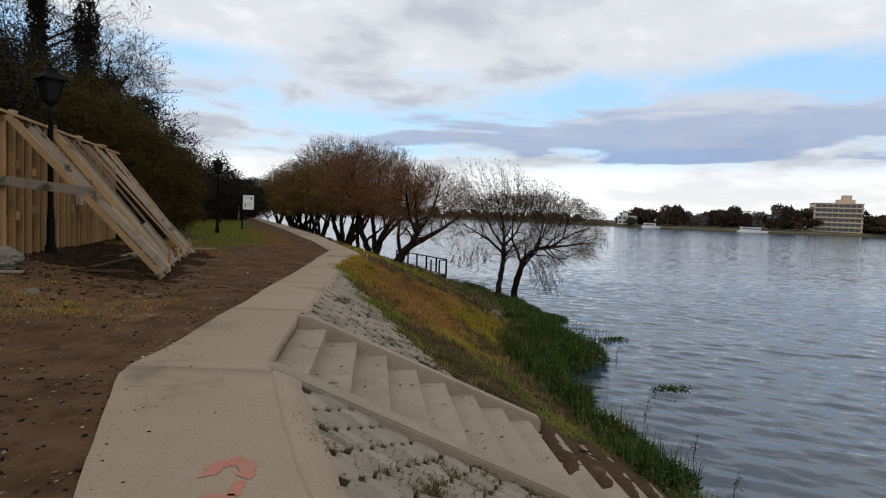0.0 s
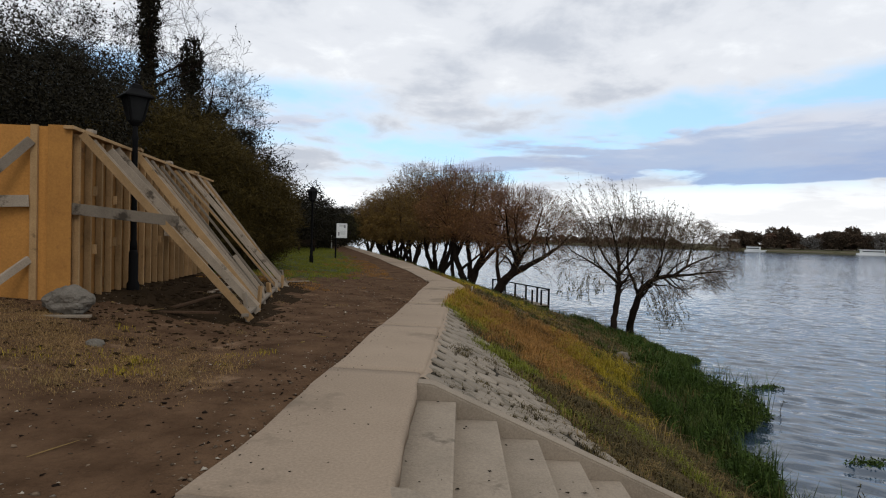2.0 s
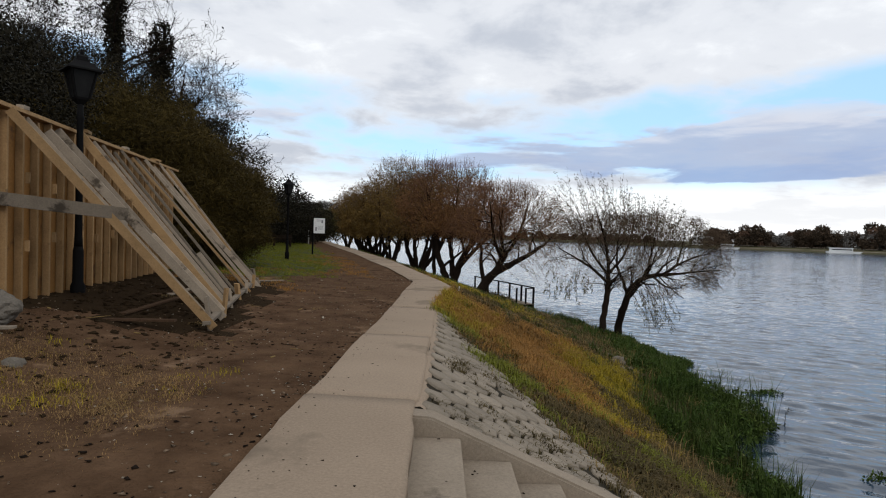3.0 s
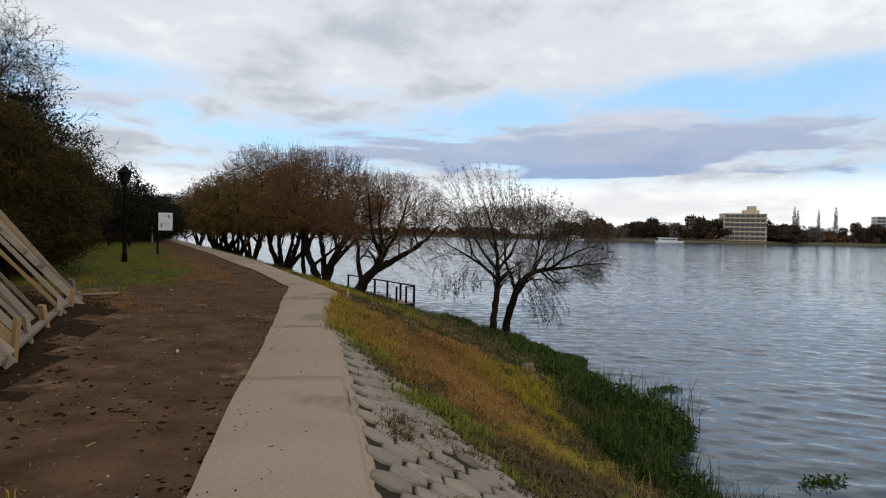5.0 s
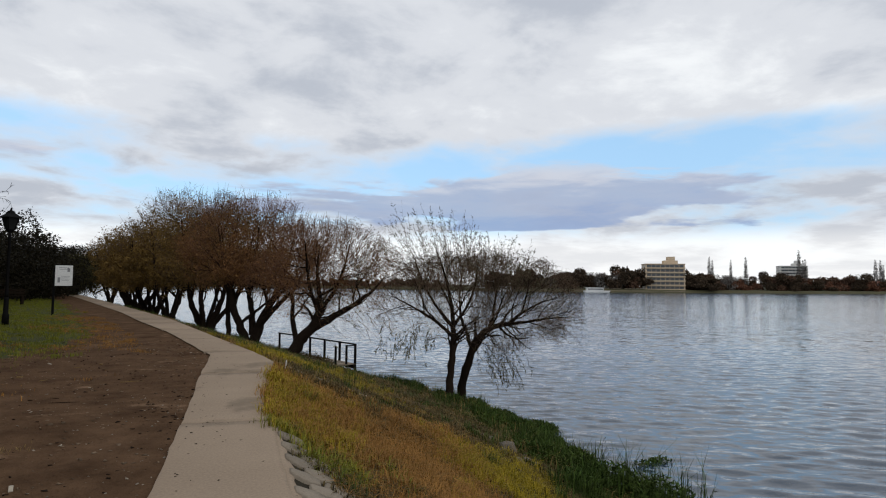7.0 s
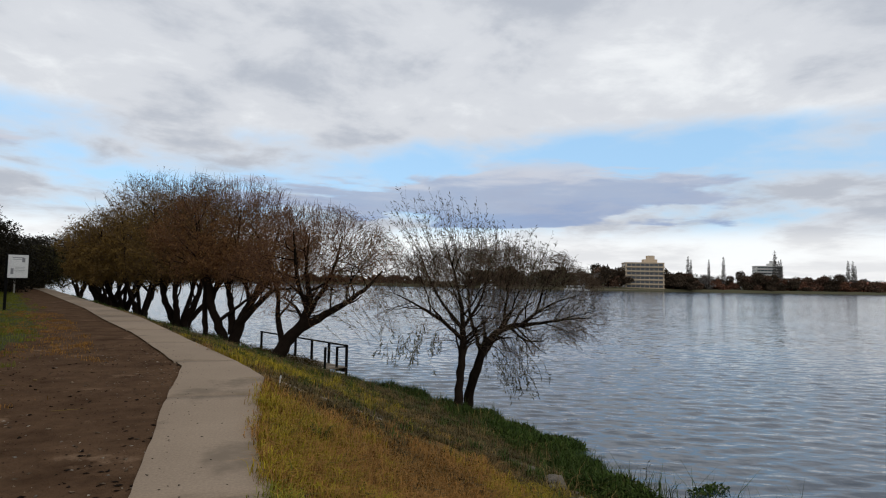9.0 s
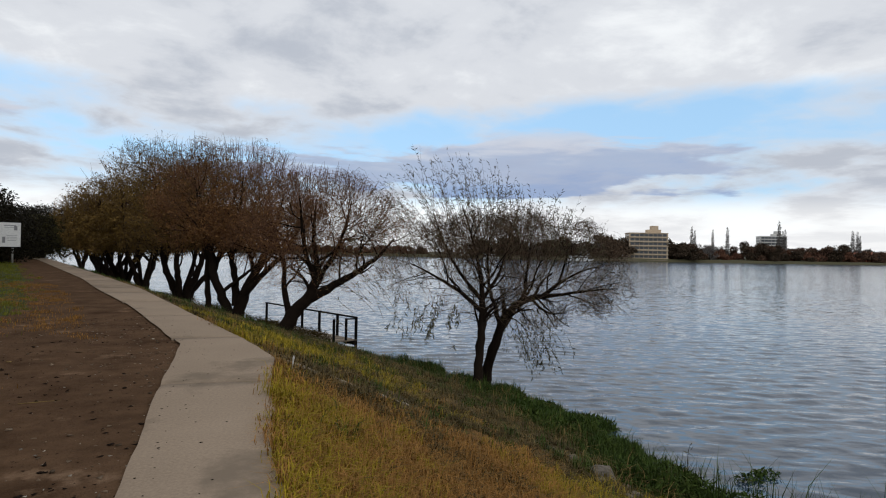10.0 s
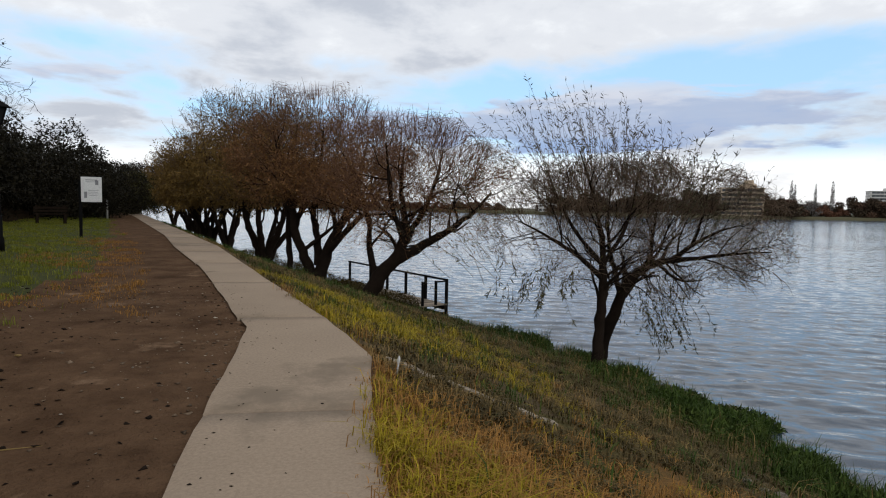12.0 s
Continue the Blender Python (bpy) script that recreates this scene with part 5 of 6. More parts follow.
def storey_building(name, x, y, turn, w, d, storeys, sh, wall, label, roof_box=True, bay=3.4):
    t = thing(name, x, y, -1.0, turn, label, "building")
    H = storeys * sh
    box_part("wall", w, d, H, pose(0, d / 2, 0), wall, t, 0.05)
    box_part("roof", w + 0.6, d + 0.6, 0.5, pose(0, d / 2, H), wall, t, 0.05)
    n = int(w / bay)
    for s in range(storeys):
        z = s * sh + 0.95
        for k in range(n):
            box_part("window", bay - 0.35, 0.10, sh - 1.45, pose(-w / 2 + bay * (k + 0.5) + (w - n * bay) / 2, -0.06, z), "window_dark", t, 0)
        box_part("balcony_band", w + 0.5, 0.9, 0.85, pose(0, -0.45, s * sh - 0.05), wall, t, 0.02)
    nd = int(d / 4)
    for s in range(storeys):
        for k in range(nd):
            for sx in (-1, 1):
                box_part("window", 0.10, 2.2, sh - 1.7, pose(sx * (w / 2 + 0.03), 4 * (k + 0.5), s * sh + 1.0), "window_dark", t, 0)
    if roof_box:
        box_part("penthouse", w * 0.35, d * 0.5, 2.6, pose(w * 0.18, d / 2, H + 0.5), wall, t, 0.05)
        box_part("lift_house", w * 0.18, d * 0.4, 3.0, pose(w * 0.2, d / 2, H + 3.1), wall, t, 0.05)
    return t


storey_building("hotel", 271, 404, -22, 29, 16, 6, 3.3, "cream", "cream six-storey hotel with long balconies across the river")
storey_building("apartment_block", 505, 520, -30, 26, 16, 8, 3.2, "pale_wall", "white apartment block rising behind the far trees", True)


def red_house(x, y, turn, w):
    t = thing("red_roofed_building", x, y, -0.6, turn, "long low building with a red roof on the far bank", "building")
    box_part("wall", w, 12, 6, pose(0, 6, 0), "red_roof", t, 0.05)
    bm = bmesh.new()
    a = [bm.verts.new(p) for p in ((-w / 2 - 1, -1, 6), (-w / 2 - 1, 13, 6), (-w / 2 - 1, 6, 10))]
    b = [bm.verts.new(p) for p in ((w / 2 + 1, -1, 6), (w / 2 + 1, 13, 6), (w / 2 + 1, 6, 10))]
    for f in ((a[0], b[0], b[2], a[2]), (a[1], a[2], b[2], b[1]), (a[0], a[1], b[1], b[0]), (a[0], a[2], a[1]), (b[0], b[1], b[2])):
        bm.faces.new(f)
    part("roof", bm, "red_roof", t)
    for k in range(int(w / 4)):
        box_part("window", 2, 0.1, 1.5, pose(-w / 2 + 4 * k + 2, -0.06, 2.2), "window_dark", t, 0)


red_house(565, 452, -12, 46)


def boat(x, y, turn, L, label):
    t = thing("river_boat", x, y, WATER, turn, label, "boat", "boats at the far bank")
    bm = bmesh.new()
    box(bm, L, 4.5, 1.4, None)
    for v in bm.verts:
        if v.co.x > 0:
            v.co.y *= 0.35
            v.co.x += 1.0 if v.co.z > 0.5 else -0.5
    part("hull", bm, "white", t, "", pose(0, 0, -0.2))
    box_part("cabin", L * 0.66, 3.4, 2.0, pose(-L * 0.08, 0, 1.2), "white", t, 0.1)
    box_part("window_band", L * 0.6, 3.5, 0.7, pose(-L * 0.08, 0, 1.9), "window_dark", t, 0)
    box_part("roof", L * 0.7, 3.8, 0.2, pose(-L * 0.08, 0, 3.2), "white", t, 0.05)


boat(205, 389, -10, 18, "white passenger boat moored at the far bank")
boat(150, 424, -30, 12, "white motor boat moored at the far bank")


def far_house(x, y, turn):
    t = thing("boat_house", x, y, -1.0, turn, "white two-storey boat house on the far bank", "building")
    box_part("wall", 13, 8, 6.0, pose(0, 4, 0), "pale_wall", t, 0.05)
    box_part("roof", 14, 9, 0.5, pose(0, 4, 6.0), "pale_wall", t, 0.05)
    for k in range(4):
        for z in (1.0, 3.9):
            box_part("window", 1.8, 0.1, 1.4, pose(-4.6 + 3.1 * k, -0.05, z), "window_dark", t, 0)
    box_part("tower", 3.5, 4, 2.5, pose(-2, 4, 6.5), "pale_wall", t, 0.05)


far_house(139, 446, -30)


def patch(x, y, k=1.0):
    return 0.5 + 0.5 * bumps(x * k, y * k)


# ---- revetment of pitched stones beside the steps ----
def stair_local(x, y):
    c, s = math.cos(radians(6.5)), math.sin(radians(6.5))
    return (x + 1.71) * c + (y - 6.56) * s, -(x + 1.71) * s + (y - 6.56) * c


def paved(s, y):
    """Whether the stone paving covers the bank at s metres from the path edge."""
    x = s + float(x_right(y))
    u, v = stair_local(x, y)
    if -0.1 < u < 5.2 and -1.52 < v < 1.36:
        return False
    if y < 5.4:
        return 0.22 < s < 3.4
    lim = float(np.interp(y, [7.6, 8.6, 10.5, 12.5, 14.2], [2.9, 2.5, 1.3, 0.65, 0.1]))
    return 0.04 < s < lim


def build_revetment():
    root = tagged(new("revetment"), "sloping bank paved with pale interlocking concrete blocks, weeds between", "block paving", kind="structure")
    rng = random.Random(17)
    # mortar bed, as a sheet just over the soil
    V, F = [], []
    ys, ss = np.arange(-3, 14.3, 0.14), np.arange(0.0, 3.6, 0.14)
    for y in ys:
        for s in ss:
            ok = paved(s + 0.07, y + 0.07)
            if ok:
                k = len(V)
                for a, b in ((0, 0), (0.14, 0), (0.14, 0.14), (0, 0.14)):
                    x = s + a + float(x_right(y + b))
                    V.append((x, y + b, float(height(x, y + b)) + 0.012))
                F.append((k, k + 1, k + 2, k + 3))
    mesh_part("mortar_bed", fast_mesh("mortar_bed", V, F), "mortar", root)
    # a few block shapes, shared: elongated hexagons that lock into one another
    shapes = []
    for k in range(8):
        n = 6
        V, F = [], []
        outline = [(0.132, -0.060), (0.132, 0.060), (0.012, 0.117), (-0.132, 0.060), (-0.132, -0.060), (-0.012, -0.117)]
        r0 = [(x + rng.uniform(-0.011, 0.009), y + rng.uniform(-0.010, 0.009)) for x, y in outline]
        for sc, z in ((1.0, -0.03), (1.0, 0.018), (0.91, 0.028)):
            V += [(sc * x, sc * y, z + rng.uniform(-0.002, 0.002)) for x, y in r0]
        for a in (0, n):
            F += [(a + j, a + (j + 1) % n, a + n + (j + 1) % n, a + n + j) for j in range(n)]
        V.append((0, 0, 0.029))
        T = [(2 * n + j, 2 * n + (j + 1) % n, 3 * n) for j in range(n)]
        me = fast_mesh("block", V, F, T)
        me.materials.append(M["stone"])
        shapes.append((me, np.array(V), F, T))
    made, rest_v, rest_f, rest_t = 0, [], [], []
    base = 0
    row = 0
    spots = []
    y = -2.6
    while y < 14.2:
        row += 1
        s = 0.16 + (0.136 if row % 2 else 0.0)
        while s < 3.4:
            yy, sq = y + rng.uniform(-0.005, 0.005), s + rng.uniform(-0.006, 0.006)
            if paved(sq, yy) and float(patch(sq * 2.3 + 5, yy * 2.3)) < 0.95 - (0.12 if yy > 7.5 else 0.03) * max(0.0, sq - 0.7):
                spots.append((sq, yy))
            s += 0.272
        y += 0.203
    order = sorted(spots, key=lambda p: (0 if (1.2 < p[1] < 5.2 and p[0] < 2.2) or (p[1] > 8 and p[0] < 1.5) else 1, p[0]))
    for sq, yy in order:
        x = sq + float(x_right(yy))
        z = float(height(x, yy)) + 0.014 + rng.uniform(-0.004, 0.006)
        me, V, F, T = shapes[rng.randrange(8)]
        slope = math.degrees(math.atan2(-WATER, float(x_water(yy) - x_right(yy))))
        m = pose(x, yy, z, rng.uniform(-2, 2), slope + rng.uniform(-2.5, 2.5), rng.uniform(-2, 2))
        if made < 300:
            ob = new("block", me)
            ob.parent = root
            ob.matrix_local = m
            made += 1
        else:
            mm = np.array(m)
            rest_v.append(V @ mm[:3, :3].T + mm[:3, 3])
            rest_f.append(np.array(F) + base)
            rest_t.append(np.array(T) + base)
            base += len(V)
    me = fast_mesh("block_rest", np.concatenate(rest_v), np.concatenate(rest_f), np.concatenate(rest_t))
    tagged(mesh_part("block_rest", me, "stones", root), kind="stuff")
    # sloping concrete shoulder along the path before the steps
    V, F = [], []
    for ys, prof in ((np.linspace(-8, 5.2, 40), ((-0.07, -0.03), (0.04, -0.024), (0.26, -0.11), (0.28, -0.3))), (np.linspace(8.0, 14.4, 24), ((-0.07, -0.03), (0.025, -0.02), (0.075, -0.05), (0.085, -0.2)))):
        start = len(V)
        for y in ys:
            xr = float(x_right(y))
            for ds, dz in prof:
                V.append((xr + ds * (1 + 0.25 * math.sin(y * 9)), y, dz + 0.006 * math.sin(y * 4 + ds * 9)))
        for k in range(len(ys) - 1):
            for j in range(3):
                a = start + 4 * k + j
                F.append((a, a + 1, a + 5, a + 4))
    mesh_part("shoulder", fast_mesh("shoulder", V, F, smooth=True), "concrete", root)


# ---- grass and weeds ----
def place(rng, n, y0, y1, s0, s1, weight, relative=True):
    """Points on the land: s from the path edge as a share of the bank (relative) or in metres left of the path."""
    y = rng.uniform(y0, y1, n)
    s = rng.uniform(s0, s1, n)
    x = x_right(y) + s * (x_water(y) - x_right(y)) if relative else x_left(y) - s
    w = weight(s, y, x)
    keep = rng.random(n) < w
    x, y = x[keep], y[keep]
    return np.stack([x, y, height(x, y)], axis=1)


def off_stairs(x, y):
    u, v = stair_local(x, y)
    kerb = (np.abs(y - 19.45 + 0.106 * (x + 2.5)) < 0.13) & (x > -2.7) & (x < -0.8)
    return ~((u > -0.2) & (u < 3.6) & (np.abs(v) < 1.5)) & ~kerb


def on_stones(s, y):
    m = s * 6.5
    lim = np.interp(y, [5.0, 5.4, 7.6, 8.6, 10.5, 12.5, 14.2], [3.2, 3.0, 2.3, 2.0, 1.1, 0.5, 0.0])
    return m < lim


def soft(v, a, b):
    return np.clip((v - a) / (b - a), 0, 1)


def grass(name, pts, h, w, seed, material, label, bend=0.6, per=48, spread=0.065):
    rng = np.random.default_rng(seed)
    n = len(pts)
    hearts = pts[rng.integers(0, n, max(1, n // per))]
    which = rng.integers(0, len(hearts), n)
    out = rng.normal(size=(n, 2)) * spread
    x, y = hearts[which, 0] + out[:, 0], hearts[which, 1] + out[:, 1]
    loose = rng.random(n) < 0.25
    x, y = np.where(loose, pts[:, 0], x), np.where(loose, pts[:, 1], y)
    p = np.stack([x, y, height(x, y)], axis=1)
    V, F, T = blades(p, h * rng.uniform(0.35, 1.75, len(hearts))[which], w, rng, bend, (0.08, -0.03))
    tagged(hang(new(name, fast_mesh(name, V, F, T)), material), label, "grass", kind="stuff")


rng_g = np.random.default_rng(200)
dry = place(rng_g, 520000, 8.0, 24, 0.0, 0.70,
            lambda s, y, x: (~on_stones(s, y)) * off_stairs(x, y) * soft(y + 6 * s + 1.5 * bumps(x * 2.1, y * 2.1), 12.4, 15.2) * soft(y + 0.8 * bumps(x * 1.7 + 3, y * 2.5), 11.6, 13.4) * (1 - 0.98 * soft(y, 16.2, 19.0)) * (1 - soft(s, 0.42, 0.56)) * (0.15 + 0.85 * soft(patch(x, y, 1.1), 0.15, 0.6)))
grass("dry_grass", dry, 0.10, 0.0055, 1, "dry", "dry orange-brown grass covering the bank", 1.5)
yel = place(rng_g, 400000, 8.0, 26, 0.0, 0.75,
            lambda s, y, x: (~on_stones(s, y)) * off_stairs(x, y) * np.clip(1.6 * soft(s, 0.34, 0.46) * (1 - soft(s, 0.60, 0.72)) * soft(y + bumps(x * 2.3, y * 2.3), 12.4, 14.0) * (1 - soft(y, 16.0, 18.5)) + 0.9 * (1 - soft(s, 0.05, 0.22)) * soft(y, 13, 15) * (1 - soft(y, 18, 20)) + 0.5 * soft(y, 19, 21) * (1 - soft(s, 0.1, 0.5)), 0, 1) * (0.06 + 0.94 * soft(patch(x, y, 0.8), 0.3, 0.65)))
grass("yellow_grass", yel, 0.11, 0.006, 2, "yellow", "yellow-green grass along the bank", 1.3)
straw = place(rng_g, 220000, 3.0, 48, 0.0, 0.95,
              lambda s, y, x: (~on_stones(s, y)) * off_stairs(x, y) * (0.12 + 0.4 * (1 - soft(y, 10, 12)) + 0.75 * soft(y, 16.5, 19)) * soft(patch(x + 2, y, 1.2), 0.3, 0.65))
grass("straw_grass", straw, 0.085, 0.007, 3, "straw", "pale straw-coloured grass on the bank", 1.5)
mid = place(rng_g, 260000, -2, 60, 0.02, 1.0,
            lambda s, y, x: (~on_stones(s, y)) * off_stairs(x, y) * (1 - 0.8 * (1 - soft(y, 14, 19)) * (1 - soft(s, 0.74, 0.88))) * (0.10 + 0.9 * soft(s, 0.55, 0.8) + 0.12 * soft(y, 16.5, 19.5) + 0.2 * soft(y, 20, 24) + 0.2 * (1 - soft(y, 9, 12))) * (0.25 + 0.75 * patch(x, y, 1.3)))
grass("green_grass", mid, 0.14, 0.010, 4, "green", "rank green grass low on the bank", 1.2)
edge = place(rng_g, 95000, -2, 46, 0.64, 0.99, lambda s, y, x: off_stairs(x, y) * soft(s, 0.66 + 0.10 * (y < 15), 0.86 + 0.06 * (y < 15)) * (0.05 + 0.95 * soft(patch(x, y, 1.2), 0.46, 0.64)))
grass("waterside_weeds", edge, 0.26, 0.013, 5, "green", "tall dark green weeds along the water's edge", 0.8, 60, 0.11)
lawn = place(rng_g, 260000, 18, 62, 1.2, 12, lambda s, y, x: (x > x_hill(y) - 0.4) * soft(s + y * 0.22, 6.6, 8.5) * soft(s, 1.5, 3.0) * (0.35 + 0.65 * patch(x, y, 0.9)), False)
grass("lawn_grass", lawn, 0.06, 0.008, 6, "lawn_blade", "short green lawn beside the footpath")
fade = place(rng_g, 60000, 16, 40, 1.0, 6.5, lambda s, y, x: soft(patch(x, y, 0.7), 0.4, 0.65) * soft(s + y * 0.22, 5.2, 6.6) * (1 - soft(s + y * 0.2, 8.5, 10.5)), False)
grass("faded_grass", fade, 0.04, 0.008, 7, "dry", "thin faded grass between lawn and soil")
near = place(rng_g, 420000, 4.5, 11.5, 0.7, 6.5, lambda s, y, x: np.exp(-((y - 7.5 - 0.12 * s) / 0.72) ** 2) * soft(s, 0.8, 1.8) * (0.4 + 0.6 * soft(patch(x, y, 1.1), 0.2, 0.6)), False)
grass("thin_grass", near, 0.022, 0.0035, 8, "tan", "thin dry grass on the trodden soil", 1.6)
tufts = place(rng_g, 26000, 4.5, 11.5, 0.9, 6.5, lambda s, y, x: np.exp(-((y - 7.6 - 0.12 * s) / 0.7) ** 2) * soft(patch(x + 4, y, 1.7), 0.55, 0.75), False)
grass("green_tufts", tufts, 0.04, 0.005, 14, "yellow", "low green tufts among thin dry grass", 1.2, 60, 0.09)
near2 = place(rng_g, 90000, 3.0, 14, 1.2, 6.5, lambda s, y, x: (0.08 + 0.8 * np.exp(-((y - 7.2 - 0.1 * s) / 0.8) ** 2)) * soft(patch(x, y, 1.4), 0.5, 0.75), False)
grass("sprouting_grass", near2, 0.03, 0.004, 9, "straw", "sparse sprouts of grass on bare soil", 1.6)
brown = place(rng_g, 420000, 4.5, 30, 0.02, 0.9, lambda s, y, x: (~on_stones(s, y)) * off_stairs(x, y) * np.clip(0.2 + 0.8 * (1 - soft(y + 6 * s, 13.0, 15.0)) + 0.5 * soft(y, 16, 19) + 0.7 * soft(s, 0.45, 0.6) * (1 - 0.5 * soft(y, 17, 20)), 0, 1) * (0.2 + 0.8 * soft(patch(x + 7, y, 1.5), 0.35, 0.65)))
grass("withered_weeds", brown, 0.075, 0.012, 12, "weed", "withered olive-brown weeds matted on the bank", 1.5)
stalk = place(rng_g, 16000, 4, 30, 0.5, 1.0, lambda s, y, x: off_stairs(x, y) * soft(s, 0.52, 0.8) * soft(patch(x + 9, y, 1.6), 0.5, 0.75))
grass("dead_stalks", stalk, 0.26, 0.008, 15, "straw", "dry bent stalks among the waterside weeds", 1.3, 14, 0.12)
brink = place(rng_g, 120000, 8, 16, 0.0, 0.75, lambda s, y, x: off_stairs(x, y) * (~on_stones(s, y)) * np.exp(-((y + 6 * s - 13.4) / 1.3) ** 2) * soft(patch(x + 1, y, 2.0), 0.52, 0.68))
grass("olive_tufts", brink, 0.10, 0.008, 16, "lawn_blade", "olive green tufts between the paving and the dry grass", 1.2, 70, 0.10)
# weeds in the joints of the paving
weeds = place(rng_g, 120000, -1, 14.2, 0.03, 0.55, lambda s, y, x: on_stones(s, y) * off_stairs(x, y) * soft(patch(x, y, 2.1), 0.60, 0.76))
grass("joint_weeds", weeds, 0.055, 0.009, 10, "weed", "low olive weeds in the joints of the block paving", 1.3, 110, 0.07)
weeds2 = place(rng_g, 90000, -1, 14.2, 0.03, 0.6, lambda s, y, x: on_stones(s, y) * off_stairs(x, y) * soft(patch(x + 3, y, 1.9), 0.64, 0.78))
grass("dead_weeds", weeds2, 0.05, 0.009, 11, "weed", "withered brown weeds in the block paving", 1.4, 110, 0.07)


# ---- leafy clumps at the water's edge ----
def weed_clump(x, y, z, r, h, seed):
    rng = np.random.default_rng(seed)
    t = thing("weed_clump", x, y, z, 0, "bushy clump of dark green waterside weeds", "weeds", "clumps of waterside weeds")
    n = int(900 * r * r * 4)
    a, q = rng.uniform(0, 2 * np.pi, n), np.sqrt(rng.random(n)) * r
    hh = h * (1 - (q / r) ** 2 * 0.7) * rng.uniform(0.2, 1.0, n)
    p = np.stack([q * np.cos(a), q * np.sin(a), hh - 0.05], axis=1)
    V, F = leaf_cards(p, 0.13, 0.035, rng, -0.3)
    tagged(mesh_part("leaf_mass", fast_mesh("leaf_mass", V, F), "green", t), kind="stuff")
    m = 150
    a, q = rng.uniform(0, 2 * np.pi, m), np.sqrt(rng.random(m)) * r
    p = np.stack([q * np.cos(a), q * np.sin(a), np.full(m, -0.1)], axis=1)
    V, F, T = blades(p, h * 1.5, 0.013, rng, 0.55)
    tagged(mesh_part("blade_mass", fast_mesh("blade_mass", V, F, T), "green", t), kind="stuff")


_wr = np.random.default_rng(300)
for k, (y, sq, r, h) in enumerate(((9.0, 0.97, 0.5, 0.5), (10.4, 0.95, 0.6, 0.5), (12.0, 0.96, 0.6, 0.55), (13.4, 0.97, 0.7, 0.6), (14.8, 0.99, 0.6, 0.6), (16.4, 1.06, 0.9, 0.75), (17.4, 1.08, 1.0, 0.85), (18.2, 1.0, 0.9, 0.7), (24.4, 1.02, 0.9, 0.4), (18.8, 0.93, 0.7, 0.6),
                                   (20.2, 0.90, 0.8, 0.55), (21.8, 0.92, 0.7, 0.5), (23.4, 0.90, 0.8, 0.5), (25.0, 0.92, 0.7, 0.45), (26.6, 0.92, 0.7, 0.45), (28.2, 0.92, 0.6, 0.4), (30.0, 0.9, 0.7, 0.4), (32.0, 0.92, 0.6, 0.4),
                                   (11.6, 0.97, 0.4, 0.35), (14.4, 0.95, 0.5, 0.4), (19.0, 0.8, 0.6, 0.4), (22.6, 0.8, 0.6, 0.35), (8.2, 0.92, 0.4, 0.45), (6.8, 0.98, 0.4, 0.5), (5.6, 1.0, 0.4, 0.5))):
    sq = sq - (0.09 if 8 < y < 19.5 else 0.02)
    x = float(x_right(y) + sq * (x_water(y) - x_right(y)))
    weed_clump(x, y, float(height(x, y)), r * (0.8 if y < 15 else 0.9), h if y < 19.5 else h * 0.6, 400 + k)


for k in range(46):
    y = float(_wr.uniform(7.5, 33))
    sq = float(_wr.uniform(0.88 if y < 14 else 0.74, 0.97))
    x = float(x_right(y) + sq * (x_water(y) - x_right(y)))
    near_y = 1.0 if y < 20 else 0.7
    weed_clump(x, y, float(height(x, y)), float(_wr.uniform(0.25, 0.6)), float(_wr.uniform(0.2, 0.55)) * near_y, 700 + k)


def reed(x, y, h, seed):
    rng = np.random.default_rng(seed)
    t = thing("reed", x, y, WATER - 0.2, 0, "thin dark reed stalk standing in the shallows", "reed", "reeds in the shallows")
    pts = np.array([(0, 0, 0), (0.02, 0.01, h * 0.4), (0.05, 0.03, h * 0.75), (0.10, 0.04, h)])
    V, F = sweep([(pts, [0.008, 0.007, 0.005, 0.003])], 5)
    mesh_part("stalk", fast_mesh("stalk", V, F), "bark", t)
    p = pts[rng.integers(1, 4, 14)] - np.array([[0, 0, 1]]) * rng.uniform(0, h * 0.3, (14, 1))
    V, F = leaf_cards(p, 0.12, 0.018, rng, -0.2)
    tagged(mesh_part("leaf_mass", fast_mesh("leaf_mass", V, F), "olive_leaf", t), kind="stuff")


for k, (x, y, h) in enumerate(((4.5, 6.4, 0.8), (4.9, 6.9, 0.95), (5.2, 6.6, 1.1), (4.2, 7.4, 0.7), (5.6, 7.3, 0.9), (4.4, 8.4, 0.8), (4.6, 10.2, 0.7), (4.5, 12.4, 0.6), (5.4, 17.6, 0.6), (5.3, 21.5, 0.6))):
    reed(x, y, h, 500 + k)


def floating_mat(x, y, seed):
    rng = np.random.default_rng(seed)
    n = 240
    a, q = rng.uniform(0, 2 * np.pi, n), np.sqrt(rng.random(n))
    p = np.stack([x + 0.6 * q ** 1.6 * np.cos(a), y + 0.3 * q ** 1.6 * np.sin(a + 0.6), WATER + rng.uniform(0, 0.06, n)], axis=1)
    V, F = leaf_cards(p, 0.10, 0.04, rng, 0.0)
    tagged(hang(new("floating_weed", fast_mesh("floating_weed", V, F)), "green"), "patch of green weed floating near the bank", "weeds", kind="stuff")


floating_mat(5.9, 14.6, 9)
floating_mat(6.2, 20.6, 10)


